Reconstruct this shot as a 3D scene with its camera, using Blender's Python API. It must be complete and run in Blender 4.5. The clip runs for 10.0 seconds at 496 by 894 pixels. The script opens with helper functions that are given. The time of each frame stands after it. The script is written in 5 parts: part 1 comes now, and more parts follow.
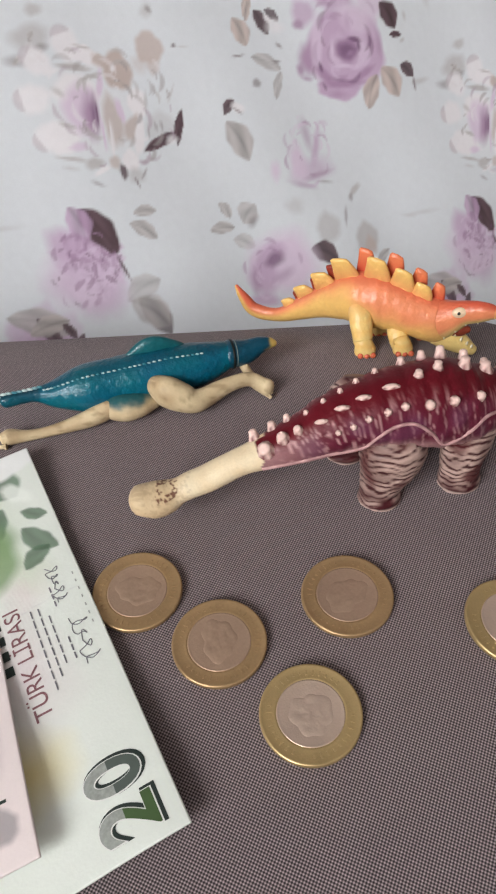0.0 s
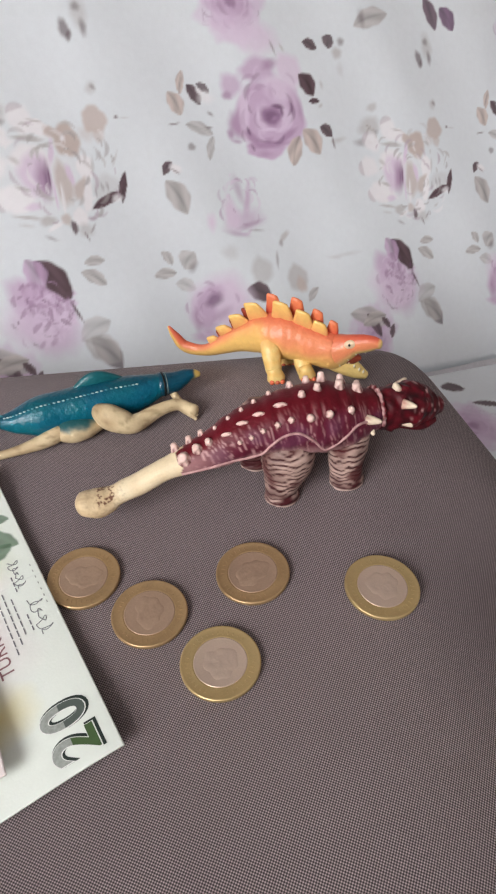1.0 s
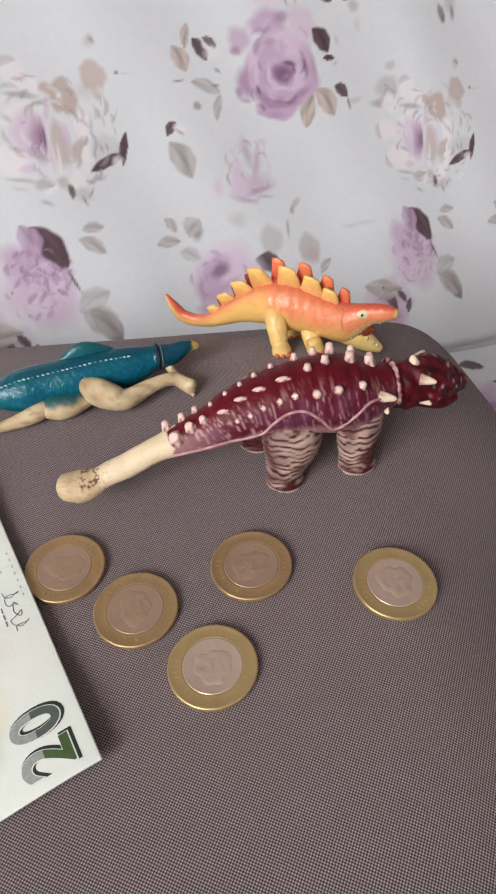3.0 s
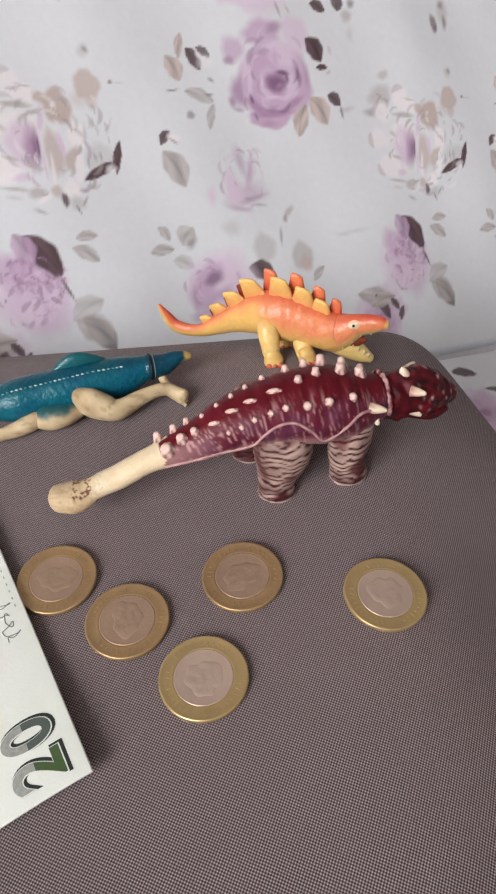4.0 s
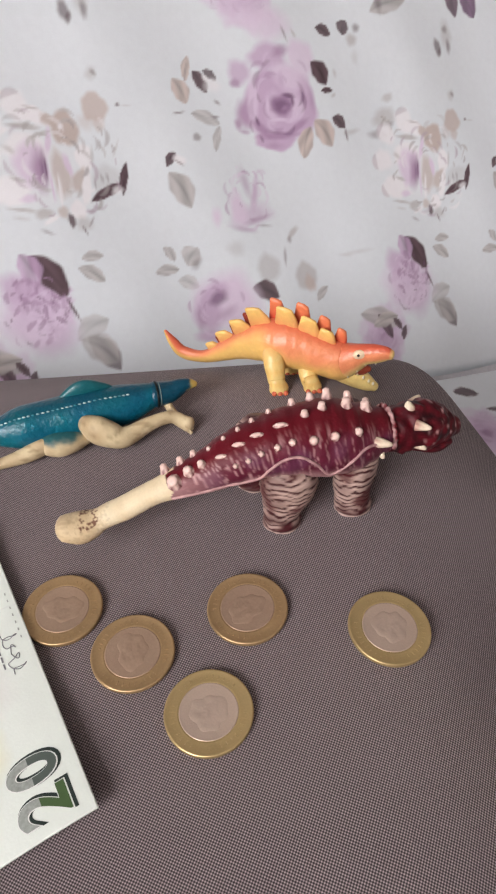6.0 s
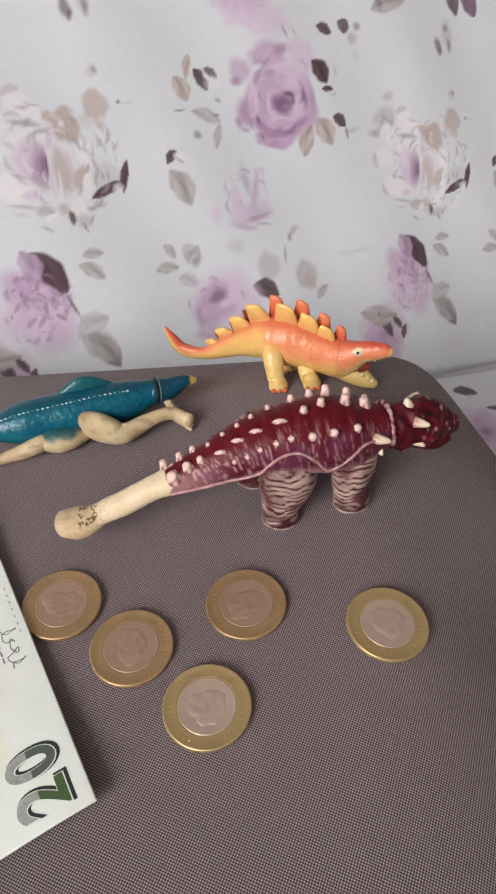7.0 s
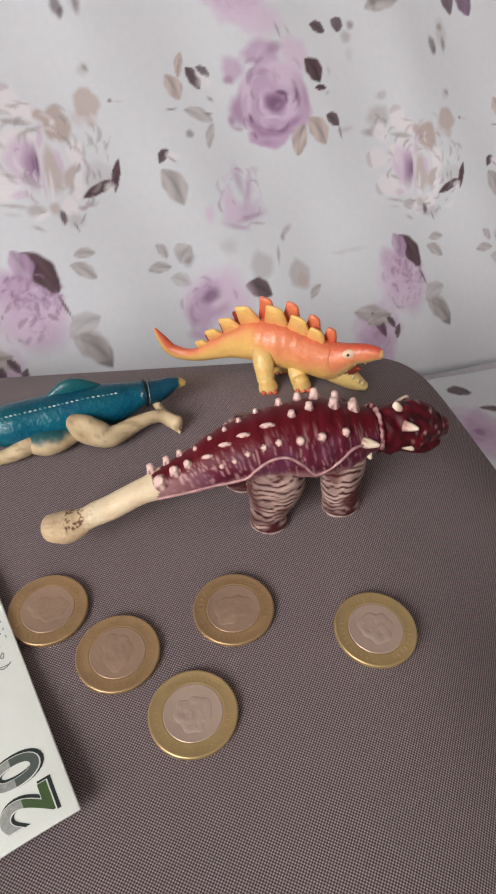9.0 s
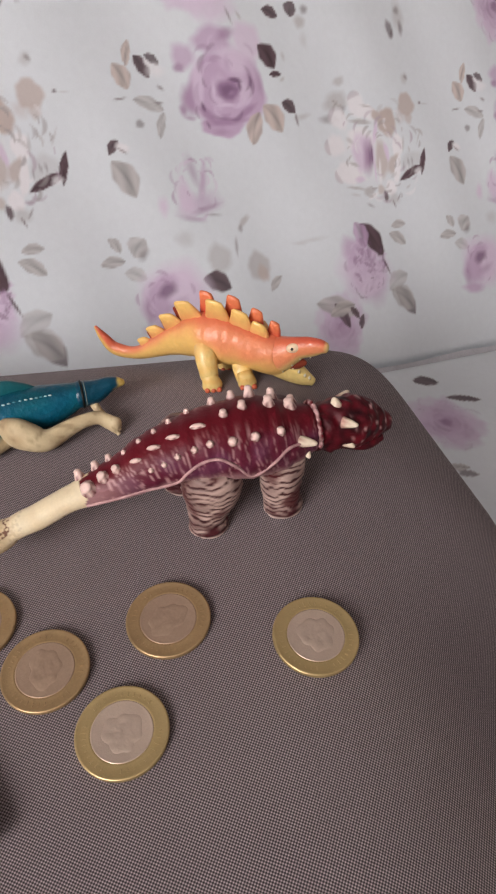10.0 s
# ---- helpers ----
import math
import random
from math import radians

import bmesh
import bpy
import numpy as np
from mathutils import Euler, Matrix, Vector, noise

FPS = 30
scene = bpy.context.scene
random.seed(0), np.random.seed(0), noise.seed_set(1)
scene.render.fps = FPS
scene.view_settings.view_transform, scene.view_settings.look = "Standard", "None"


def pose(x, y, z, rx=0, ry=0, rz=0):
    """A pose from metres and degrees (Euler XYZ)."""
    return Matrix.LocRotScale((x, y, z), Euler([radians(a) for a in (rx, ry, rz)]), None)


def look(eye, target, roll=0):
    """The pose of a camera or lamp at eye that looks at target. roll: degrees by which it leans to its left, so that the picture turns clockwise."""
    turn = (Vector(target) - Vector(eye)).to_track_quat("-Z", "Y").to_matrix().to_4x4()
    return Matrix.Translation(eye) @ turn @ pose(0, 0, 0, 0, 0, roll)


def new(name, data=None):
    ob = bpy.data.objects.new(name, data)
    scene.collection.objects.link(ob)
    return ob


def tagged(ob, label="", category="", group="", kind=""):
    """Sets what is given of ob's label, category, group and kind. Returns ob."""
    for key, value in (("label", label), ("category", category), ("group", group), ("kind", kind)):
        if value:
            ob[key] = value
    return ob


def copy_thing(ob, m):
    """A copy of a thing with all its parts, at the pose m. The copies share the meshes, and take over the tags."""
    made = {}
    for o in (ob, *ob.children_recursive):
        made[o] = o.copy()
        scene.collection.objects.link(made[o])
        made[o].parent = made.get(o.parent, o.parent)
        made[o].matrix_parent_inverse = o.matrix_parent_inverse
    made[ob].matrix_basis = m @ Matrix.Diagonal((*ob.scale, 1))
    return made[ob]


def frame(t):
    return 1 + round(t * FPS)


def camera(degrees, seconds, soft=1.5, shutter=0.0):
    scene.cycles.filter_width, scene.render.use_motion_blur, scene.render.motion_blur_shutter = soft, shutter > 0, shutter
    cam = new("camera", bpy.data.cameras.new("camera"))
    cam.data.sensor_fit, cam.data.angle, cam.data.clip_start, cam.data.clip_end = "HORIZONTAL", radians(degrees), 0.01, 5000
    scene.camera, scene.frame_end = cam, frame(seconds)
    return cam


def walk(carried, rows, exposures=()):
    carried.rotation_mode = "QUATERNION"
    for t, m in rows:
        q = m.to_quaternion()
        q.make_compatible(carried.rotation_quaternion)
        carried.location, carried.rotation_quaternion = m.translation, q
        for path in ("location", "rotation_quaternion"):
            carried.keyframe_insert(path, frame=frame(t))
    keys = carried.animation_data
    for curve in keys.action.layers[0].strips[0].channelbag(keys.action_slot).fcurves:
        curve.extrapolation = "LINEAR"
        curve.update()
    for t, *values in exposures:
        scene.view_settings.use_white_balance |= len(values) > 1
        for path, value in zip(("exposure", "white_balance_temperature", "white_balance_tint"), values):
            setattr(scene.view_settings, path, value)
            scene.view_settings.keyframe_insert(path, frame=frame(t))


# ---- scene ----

cam = camera(38.68, 10.0, soft=2.2)
# seconds, eye, target, roll
PATH = [
    (0.0, (0.00366, -0.00713, 0.17826), (-0.00688, 0.26436, -0.1153), -4.3),
    (0.2, (0.00501, -0.01349, 0.1837), (-0.00135, 0.25949, -0.10861), -5.3),
    (0.3, (0.01105, -0.01613, 0.18368), (0.0153, 0.26087, -0.10486), -4.3),
    (0.5, (0.02328, -0.02788, 0.19464), (0.03144, 0.24767, -0.0952), -4.8),
    (0.7, (0.02079, -0.03979, 0.20204), (0.02724, 0.24159, -0.08219), -4.3),
    (1.0, (0.02205, -0.04844, 0.20891), (0.0291, 0.23536, -0.07288), -3.7),
    (1.5, (0.01643, -0.04382, 0.1992), (0.013, 0.23172, -0.09074), -4.2),
    (2.0, (0.01666, -0.03882, 0.19073), (0.01104, 0.23438, -0.10138), -4.3),
    (2.5, (0.02451, -0.03155, 0.18944), (0.02143, 0.24351, -0.10096), -4.7),
    (3.0, (0.02688, -0.03068, 0.19061), (0.0258, 0.24524, -0.09899), -4.4),
    (4.5, (0.02889, -0.02866, 0.19476), (0.03097, 0.24994, -0.09225), -4.0),
    (5.0, (0.02851, -0.02704, 0.19711), (0.03111, 0.2526, -0.0889), -3.8),
    (5.5, (0.03078, -0.02658, 0.19897), (0.03605, 0.25325, -0.0868), -3.4),
    (6.0, (0.02677, -0.02531, 0.20013), (0.02904, 0.25534, -0.08487), -3.4),
    (7.5, (0.02698, -0.027, 0.19985), (0.02964, 0.25249, -0.08629), -3.1),
    (8.0, (0.03077, -0.02602, 0.20021), (0.02818, 0.25195, -0.08741), -4.3),
    (8.5, (0.03054, -0.02491, 0.20434), (0.03222, 0.25792, -0.07851), -3.4),
    (8.7, (0.02618, -0.02457, 0.20051), (0.02795, 0.25657, -0.08403), -3.1),
    (9.0, (0.02998, -0.02404, 0.20005), (0.03413, 0.25522, -0.08629), -2.9),
    (9.5, (0.03737, -0.01856, 0.19502), (0.04495, 0.25848, -0.0934), -3.0),
    (10.0, (0.04708, -0.01616, 0.19376), (0.059, 0.25978, -0.09558), -3.3),
]
walk(cam, [(t, look(e, a, r)) for t, e, a, r in PATH], exposures=[(0.0, -0.38, 6450, 9.0), (0.5, -0.38, 6450, 9.0), (1.0, -0.28, 6450, 9.5), (2.0, -0.30, 6500, 10.5), (4.5, -0.27, 6550, 12.0), (5.5, -0.25, 6550, 12.0), (7.5, -0.40, 6600, 12.0), (9.5, -0.44, 6650, 13.0), (10.0, -0.46, 6650, 13.0)])

# ---- light ----
world = bpy.data.worlds.new("sky")
scene.world = world
world.use_nodes = True
wn = world.node_tree
sky = wn.nodes.new("ShaderNodeTexSky")
sky.sky_type, sky.sun_disc = "NISHITA", False
sky.sun_elevation, sky.sun_rotation = radians(40), radians(200)
wn.links.new(sky.outputs[0], wn.nodes["Background"].inputs[0])
wn.nodes["Background"].inputs[1].default_value = 0.1


def area_lamp(name, eye, target, sx, sy, watts, color):
    data = bpy.data.lights.new(name, "AREA")
    data.shape, data.size, data.size_y, data.energy, data.color = "RECTANGLE", sx, sy, watts, color
    ob = new(name, data)
    ob.matrix_world = look(eye, target)
    return ob


# daylight that comes in by the window
area_lamp("window_light", (-1.52, -1.75, 1.45), (0.0, 0.3, 0.0), 1.45, 1.25, 121, (1.0, 0.965, 0.965))

# ---- materials ----
CM = 0.01


def lin(r, g, b):
    f = lambda c: (c / 255 / 12.92) if c < 10 else ((c / 255 + 0.055) / 1.055) ** 2.4
    return (f(r), f(g), f(b))


def nodes_of(name, rough=0.5, metal=0.0):
    m = bpy.data.materials.new(name)
    m.use_nodes = True
    nt = m.node_tree
    b = nt.nodes["Principled BSDF"]
    b.inputs["Roughness"].default_value, b.inputs["Metallic"].default_value = rough, metal
    return m, nt, b


def math_node(nt, op, a, b=None):
    n = nt.nodes.new("ShaderNodeMath")
    n.operation = op
    for i, v in enumerate((a, b)):
        if v is None:
            continue
        if isinstance(v, (int, float)):
            n.inputs[i].default_value = v
        else:
            nt.links.new(v, n.inputs[i])
    return n.outputs[0]


def mix(nt, fac, a, b, kind="MIX"):
    n = nt.nodes.new("ShaderNodeMix")
    n.data_type, n.blend_type = "RGBA", kind
    for sock, v in ((n.inputs[0], fac), (n.inputs[6], a), (n.inputs[7], b)):
        if isinstance(v, (int, float)):
            sock.default_value = v
        elif isinstance(v, tuple):
            sock.default_value = (*v, 1.0)
        else:
            nt.links.new(v, sock)
    return n.outputs[2]


def bump(nt, b, height, strength, distance):
    n = nt.nodes.new("ShaderNodeBump")
    n.inputs["Strength"].default_value, n.inputs["Distance"].default_value = strength, distance
    nt.links.new(height, n.inputs["Height"])
    nt.links.new(n.outputs[0], b.inputs["Normal"])


def noise_of(nt, coord, scale, detail=3.0):
    n = nt.nodes.new("ShaderNodeTexNoise")
    n.inputs["Scale"].default_value, n.inputs["Detail"].default_value = scale, detail
    nt.links.new(coord, n.inputs["Vector"])
    return n.outputs[0]


def painted(name, rough, grain=0.12, scale=900.0, relief=0.0002, coat=0.0, spec=0.5):
    """Colour from the mesh's own paint, with a fine grain, blotches and relief."""
    m, nt, b = nodes_of(name, rough)
    co = nt.nodes.new("ShaderNodeTexCoord").outputs["Object"]
    at = nt.nodes.new("ShaderNodeAttribute")
    at.attribute_name = "paint"
    n1, n2 = noise_of(nt, co, scale), noise_of(nt, co, scale / 7)
    v = math_node(nt, "ADD", math_node(nt, "MULTIPLY", n1, grain), math_node(nt, "MULTIPLY", n2, grain))
    v = math_node(nt, "ADD", v, 1.0 - grain)
    cmb = nt.nodes.new("ShaderNodeCombineColor")
    for i in range(3):
        nt.links.new(v, cmb.inputs[i])
    nt.links.new(mix(nt, 1.0, at.outputs[0], cmb.outputs[0], "MULTIPLY"), b.inputs["Base Color"])
    bump(nt, b, n1, 0.5, relief)
    b.inputs["Coat Weight"].default_value = coat
    b.inputs["Specular IOR Level"].default_value = spec
    return m


def plain(name, col, rough, metal=0.0, scale=600.0, vary=0.25, relief=0.0001):
    m, nt, b = nodes_of(name, rough, metal)
    co = nt.nodes.new("ShaderNodeTexCoord").outputs["Object"]
    n1, n2 = noise_of(nt, co, scale), noise_of(nt, co, scale / 9, 5.0)
    dark = tuple(c * (1 - vary) for c in col)
    lite = tuple(min(1, c * (1 + vary)) for c in col)
    f = math_node(nt, "ADD", math_node(nt, "MULTIPLY", n1, 0.5), math_node(nt, "MULTIPLY", n2, 0.5))
    nt.links.new(mix(nt, f, dark, lite), b.inputs["Base Color"])
    r = math_node(nt, "ADD", math_node(nt, "MULTIPLY", n2, 0.25), rough - 0.12)
    nt.links.new(r, b.inputs["Roughness"])
    bump(nt, b, n1, 0.4, relief)
    return m


def weave():
    """Grey upholstery: a light and a dark yarn crossing at 1 mm."""
    m, nt, b = nodes_of("grey_woven_fabric", 0.85)
    co = nt.nodes.new("ShaderNodeTexCoord").outputs["Object"]
    sep = nt.nodes.new("ShaderNodeSeparateXYZ")
    nt.links.new(co, sep.inputs[0])
    drop = math_node(nt, "MULTIPLY", sep.outputs[2], 0.25)
    x = math_node(nt, "SUBTRACT", sep.outputs[0], drop)
    y = math_node(nt, "SUBTRACT", sep.outputs[1], drop)
    k = 2 * math.pi / 0.00100
    wob = math_node(nt, "MULTIPLY", noise_of(nt, co, 25.0), 0.0007)
    u = math_node(nt, "ADD", math_node(nt, "ADD", math_node(nt, "MULTIPLY", x, 0.94), math_node(nt, "MULTIPLY", y, 0.34)), wob)
    w = math_node(nt, "ADD", math_node(nt, "SUBTRACT", math_node(nt, "MULTIPLY", y, 0.94), math_node(nt, "MULTIPLY", x, 0.34)), wob)
    su = math_node(nt, "SINE", math_node(nt, "MULTIPLY", u, k))
    sw = math_node(nt, "SINE", math_node(nt, "MULTIPLY", w, k))
    h = math_node(nt, "ADD", math_node(nt, "MULTIPLY", math_node(nt, "MULTIPLY", su, sw), 0.5), 0.5)
    fine = noise_of(nt, co, 1500.0)
    f = math_node(nt, "MULTIPLY", math_node(nt, "POWER", h, 1.9), math_node(nt, "ADD", fine, 0.5))
    big = noise_of(nt, co, 18.0, 4.0)
    c = mix(nt, f, (0.003, 0.0025, 0.003), (0.54, 0.438, 0.452))
    c = mix(nt, math_node(nt, "MULTIPLY", big, 0.14), c, (0.075, 0.062, 0.062))
    nt.links.new(c, b.inputs["Base Color"])
    b.inputs["Sheen Weight"].default_value = 0.12
    b.inputs["Sheen Roughness"].default_value = 0.45
    b.inputs["Sheen Tint"].default_value = (1.0, 0.87, 0.85, 1.0)
    bump(nt, b, h, 0.5, 0.0004)
    return m


FABRIC = weave()
PRINT = painted("printed_cotton", 0.85, 0.07, 1400.0, 0.00015, 0.0, 0.25)
PAPER = painted("banknote_paper", 0.7, 0.06, 1200.0, 0.0001, 0.0, 0.3)
TOY = painted("painted_rubber", 0.45, 0.2, 1100.0, 0.00025, 0.0, 0.2)
GLOSS = painted("glossy_painted_rubber", 0.34, 0.16, 520.0, 0.0007, 0.05, 0.4)
SCALY = painted("scaly_glossy_rubber", 0.3, 0.2, 420.0, 0.0014, 0.03, 0.35)
BRASS = plain("worn_brass", (0.60, 0.455, 0.22), 0.36, 0.75, 1800.0, 0.22)
NICKEL = plain("worn_nickel", (0.72, 0.58, 0.47), 0.38, 0.75, 1800.0, 0.16)
# the same two metals, browner: a dark reflection is put into their colour
DARK_REFLECT_BRASS = plain("brass_dark_reflection", (0.48, 0.33, 0.17), 0.42, 0.7, 1500.0, 0.3)
DARK_REFLECT_NICKEL = plain("nickel_dark_reflection", (0.50, 0.36, 0.26), 0.48, 0.7, 1500.0, 0.24)
INK_DARK = plain("dark_green_ink", (0.012, 0.025, 0.02), 0.6)
INK_GREY = plain("grey_green_ink", (0.30, 0.33, 0.30), 0.6, vary=0.75, scale=1100.0)
INK_GREEN = plain("olive_green_ink", (0.05, 0.10, 0.03), 0.6)
INK_SLATE = plain("dark_slate_ink", (0.075, 0.10, 0.085), 0.6)
INK_PALE = plain("pale_ink", (0.75, 0.78, 0.74), 0.6)
INK_RED = plain("faded_red_ink", (0.22, 0.10, 0.11), 0.6)
INK_LINE = plain("fine_grey_ink", (0.16, 0.16, 0.18), 0.6)
WALL = plain("painted_plaster", (0.42, 0.39, 0.38), 0.8, 0.0, 30.0, 0.06, 0.001)
WOOD = plain("brown_floorboards", (0.22, 0.13, 0.08), 0.5, 0.0, 40.0, 0.3, 0.0005)
WHITE = plain("white_paint", (0.75, 0.74, 0.72), 0.5, 0.0, 50.0, 0.05)
GLASS, gnt, gb = nodes_of("window_glass", 0.02)
gb.inputs["Transmission Weight"].default_value = 1.0

# ---- mesh tools (lengths in centimetres) ----


def mesh_from(name, verts, faces, mat, colors=None, smooth=True):
    me = bpy.data.meshes.new(name)
    me.from_pydata([(v[0] * CM, v[1] * CM, v[2] * CM) for v in verts], [], faces)
    me.materials.append(mat)
    if colors is not None:
        at = me.attributes.new("paint", "FLOAT_COLOR", "POINT")
        c = np.ones((len(verts), 4), dtype=np.float32)
        c[:, :3] = colors
        at.data.foreach_set("color", c.ravel())
    if smooth:
        me.shade_smooth()
    me.update()
    return me


def part(name, me, parent=None, label=""):
    ob = new(name, me)
    ob.parent = parent
    if label:
        ob["label"] = label
    return ob


def thing(name, label, category, at=(0, 0, 0), group="", kind=""):
    ob = new(name)
    ob.empty_display_size = 0.01
    ob.location = [c * CM for c in at]
    return tagged(ob, label, category, group, kind)


def smooth_path(rows, n):
    """Rows of numbers, glided through (Catmull-Rom) into n rows."""
    r = np.array(rows, dtype=float)
    p = np.vstack([2 * r[0] - r[1], r, 2 * r[-1] - r[-2]])
    out = []
    for s in np.linspace(0, len(r) - 1, n):
        i = min(int(s), len(r) - 2)
        t = s - i
        a, b, c, d = p[i], p[i + 1], p[i + 2], p[i + 3]
        out.append(0.5 * (2 * b + (c - a) * t + (2 * a - 5 * b + 4 * c - d) * t * t + (3 * b - a - 3 * c + d) * t ** 3))
    return np.array(out)


class Loft:
    """A closed skin round a spine: rows of x, y, z, half width, half height."""

    def __init__(self, rows, rings=48, seg=28, up=(0, 0, 1), power=2.0, round_ends=True):
        self.r = smooth_path(rows, rings)
        self.r[:, 3:] = np.maximum(self.r[:, 3:], 0.01)
        if round_ends:
            for first in (True, False):
                a, b = (self.r[0], self.r[1]) if first else (self.r[-1], self.r[-2])
                w = (a[:3] - b[:3]) / max(1e-6, np.linalg.norm(a[:3] - b[:3]))
                cap = [np.r_[a[:3] + w * min(a[3:]) * math.sin(q) * 0.8, a[3:] * math.cos(q)] for q in (0.5, 0.95, 1.3, 1.5)]
                self.r = np.vstack([cap[::-1], self.r]) if first else np.vstack([self.r, cap])
        self.seg, self.power = seg, power
        c = self.r[:, :3]
        t = np.gradient(c, axis=0)
        self.t = t / np.linalg.norm(t, axis=1)[:, None]
        up = np.array(up, dtype=float)
        s = np.cross(self.t, up)
        self.s = s / np.linalg.norm(s, axis=1)[:, None]
        self.u = np.cross(self.s, self.t)

    def at(self, k, ang):
        """Place and outward way at ring k (may be a fraction); 0 is the spine's right side, 90 degrees the top."""
        k = min(max(k, 0), len(self.r) - 1.001)
        i = int(k)
        f = k - i
        r = self.r[i] * (1 - f) + self.r[i + 1] * f
        s, u = self.s[i] * (1 - f) + self.s[i + 1] * f, self.u[i] * (1 - f) + self.u[i + 1] * f
        ca, sa = math.cos(radians(ang)), math.sin(radians(ang))
        p = r[:3] + s * ca * r[3] + u * sa * r[4]
        n = s * ca * r[4] + u * sa * r[3]
        return p, n / np.linalg.norm(n)

    def ring_at(self, x):
        return float(np.interp(x, self.r[:, 0], np.arange(len(self.r)))) if self.r[-1, 0] > self.r[0, 0] else float(np.interp(-x, -self.r[:, 0], np.arange(len(self.r))))

    def mesh(self, name, mat, paint, rough=0.0, freq=1.5, ripple=None):
        n, m = len(self.r), self.seg
        verts, cols, faces = [], [], []
        for i in range(n):
            for j in range(m):
                a = 2 * math.pi * j / m
                ca, sa = math.cos(a), math.sin(a)
                e = 2 / self.power
                ca, sa = math.copysign(abs(ca) ** e, ca), math.copysign(abs(sa) ** e, sa)
                d = self.s[i] * ca * self.r[i, 3] + self.u[i] * sa * self.r[i, 4]
                k = 1.0
                p = self.r[i, :3] + d
                if rough:
                    k += rough * noise.noise(Vector(p) * freq)
                if ripple:
                    k += ripple(p, i / (n - 1), math.degrees(a))
                p = self.r[i, :3] + d * k
                verts.append(p)
                cols.append(paint(p, i / (n - 1), math.degrees(a)))
        for i in range(n - 1):
            for j in range(m):
                k = (j + 1) % m
                faces.append((i * m + j, i * m + k, (i + 1) * m + k, (i + 1) * m + j))
        faces.append(tuple(range(m))[::-1])
        faces.append(tuple((n - 1) * m + j for j in range(m)))
        faces = [f[::-1] for f in faces]
        return mesh_from(name, verts, faces, mat, cols)


def spike(name, base, way, length, radius, mat, tip_col, root_col, blunt=0.35, squash=1.0, along=(1, 0, 0)):
    """A small blunt horn with streaks of paint running off its tip; its foot is sunk into the skin."""
    way = np.array(way) / np.linalg.norm(way)
    a = np.array(along) - way * np.dot(along, way)
    a = a / np.linalg.norm(a)
    b = np.cross(way, a)
    prof = [(-0.25, 1.15), (0.0, 1.0), (0.3, 0.85), (0.6, 0.65), (0.85, blunt), (0.97, blunt * 0.6), (1.0, 0.05)]
    verts, cols, faces, m = [], [], [], 10
    for h, r in prof:
        for j in range(m):
            q = 2 * math.pi * j / m
            p = np.array(base) + way * h * length + radius * r * (a * math.cos(q) * squash + b * math.sin(q))
            verts.append(p)
            f = step(0.15, 0.85, h * 1.5 + 0.55 * math.sin(5 * q + 1.3 + base[0]) * (1 - h) + 0.22)
            cols.append([x * f + y * (1 - f) for x, y in zip(tip_col, root_col)])
    for i in range(len(prof) - 1):
        for j in range(m):
            k = (j + 1) % m
            faces.append((i * m + j, i * m + k, (i + 1) * m + k, (i + 1) * m + j))
    faces.append(tuple((len(prof) - 1) * m + j for j in range(m)))
    return mesh_from(name, verts, faces, mat, cols)


def ball(name, c, r, mat, col, seg=14, squash=(1, 1, 1)):
    verts, faces, m, n = [], [], seg, seg // 2 + 1
    for i in range(n):
        t = math.pi * i / (n - 1)
        for j in range(m):
            q = 2 * math.pi * j / m
            verts.append((c[0] + r * squash[0] * math.sin(t) * math.cos(q), c[1] + r * squash[1] * math.sin(t) * math.sin(q), c[2] + r * squash[2] * math.cos(t)))
    for i in range(n - 1):
        for j in range(m):
            k = (j + 1) % m
            faces.append((i * m + j, (i + 1) * m + j, (i + 1) * m + k, i * m + k))
    return mesh_from(name, verts, faces, mat, [col] * len(verts))


def box(name, lo, hi, mat, bevel=0.0, seg=2):
    bm = bmesh.new()
    bmesh.ops.create_cube(bm, size=1.0)
    for v in bm.verts:
        v.co = [(lo[i] + hi[i]) / 2 * CM + v.co[i] * (hi[i] - lo[i]) * CM for i in range(3)]
    if bevel:
        bmesh.ops.bevel(bm, geom=bm.edges[:], offset=bevel * CM, segments=seg, profile=0.5, affect="EDGES")
    me = bpy.data.meshes.new(name)
    bm.to_mesh(me)
    bm.free()
    me.materials.append(mat)
    if bevel:
        me.shade_smooth()
    return me


def blend(a, b, f):
    f = min(1.0, max(0.0, f))
    return [x * (1 - f) + y * f for x, y in zip(a, b)]


def step(lo, hi, v):
    t = min(1.0, max(0.0, (v - lo) / (hi - lo)))
    return t * t * (3 - 2 * t)


# ---- the room that closes the place ----
FLOOR_Z = -58
floor = part("floor", box("floor", (-160, -290, FLOOR_Z - 4), (200, 160, FLOOR_Z), WOOD))
tagged(floor, "brown wooden floor of the room", "floor", kind="structure")
ceiling = part("ceiling", box("ceiling", (-160, -290, 225), (200, 160, 231), WHITE))
tagged(ceiling, "pale plaster ceiling", "ceiling", kind="structure")
for nm, lo, hi in (("wall_north", (-160, 160, FLOOR_Z), (200, 168, 225)), ("wall_south", (-160, -298, FLOOR_Z), (200, -290, 225)), ("wall_east", (200, -298, FLOOR_Z), (208, 168, 225))):
    tagged(part(nm, box(nm, lo, hi, WALL)), "plain pale plaster wall", "wall", kind="structure")
ww = thing("wall_west", "plain pale plaster wall with a window opening", "wall", kind="structure")
WY0, WY1, WZ0, WZ1 = -265, -105, 72, 212
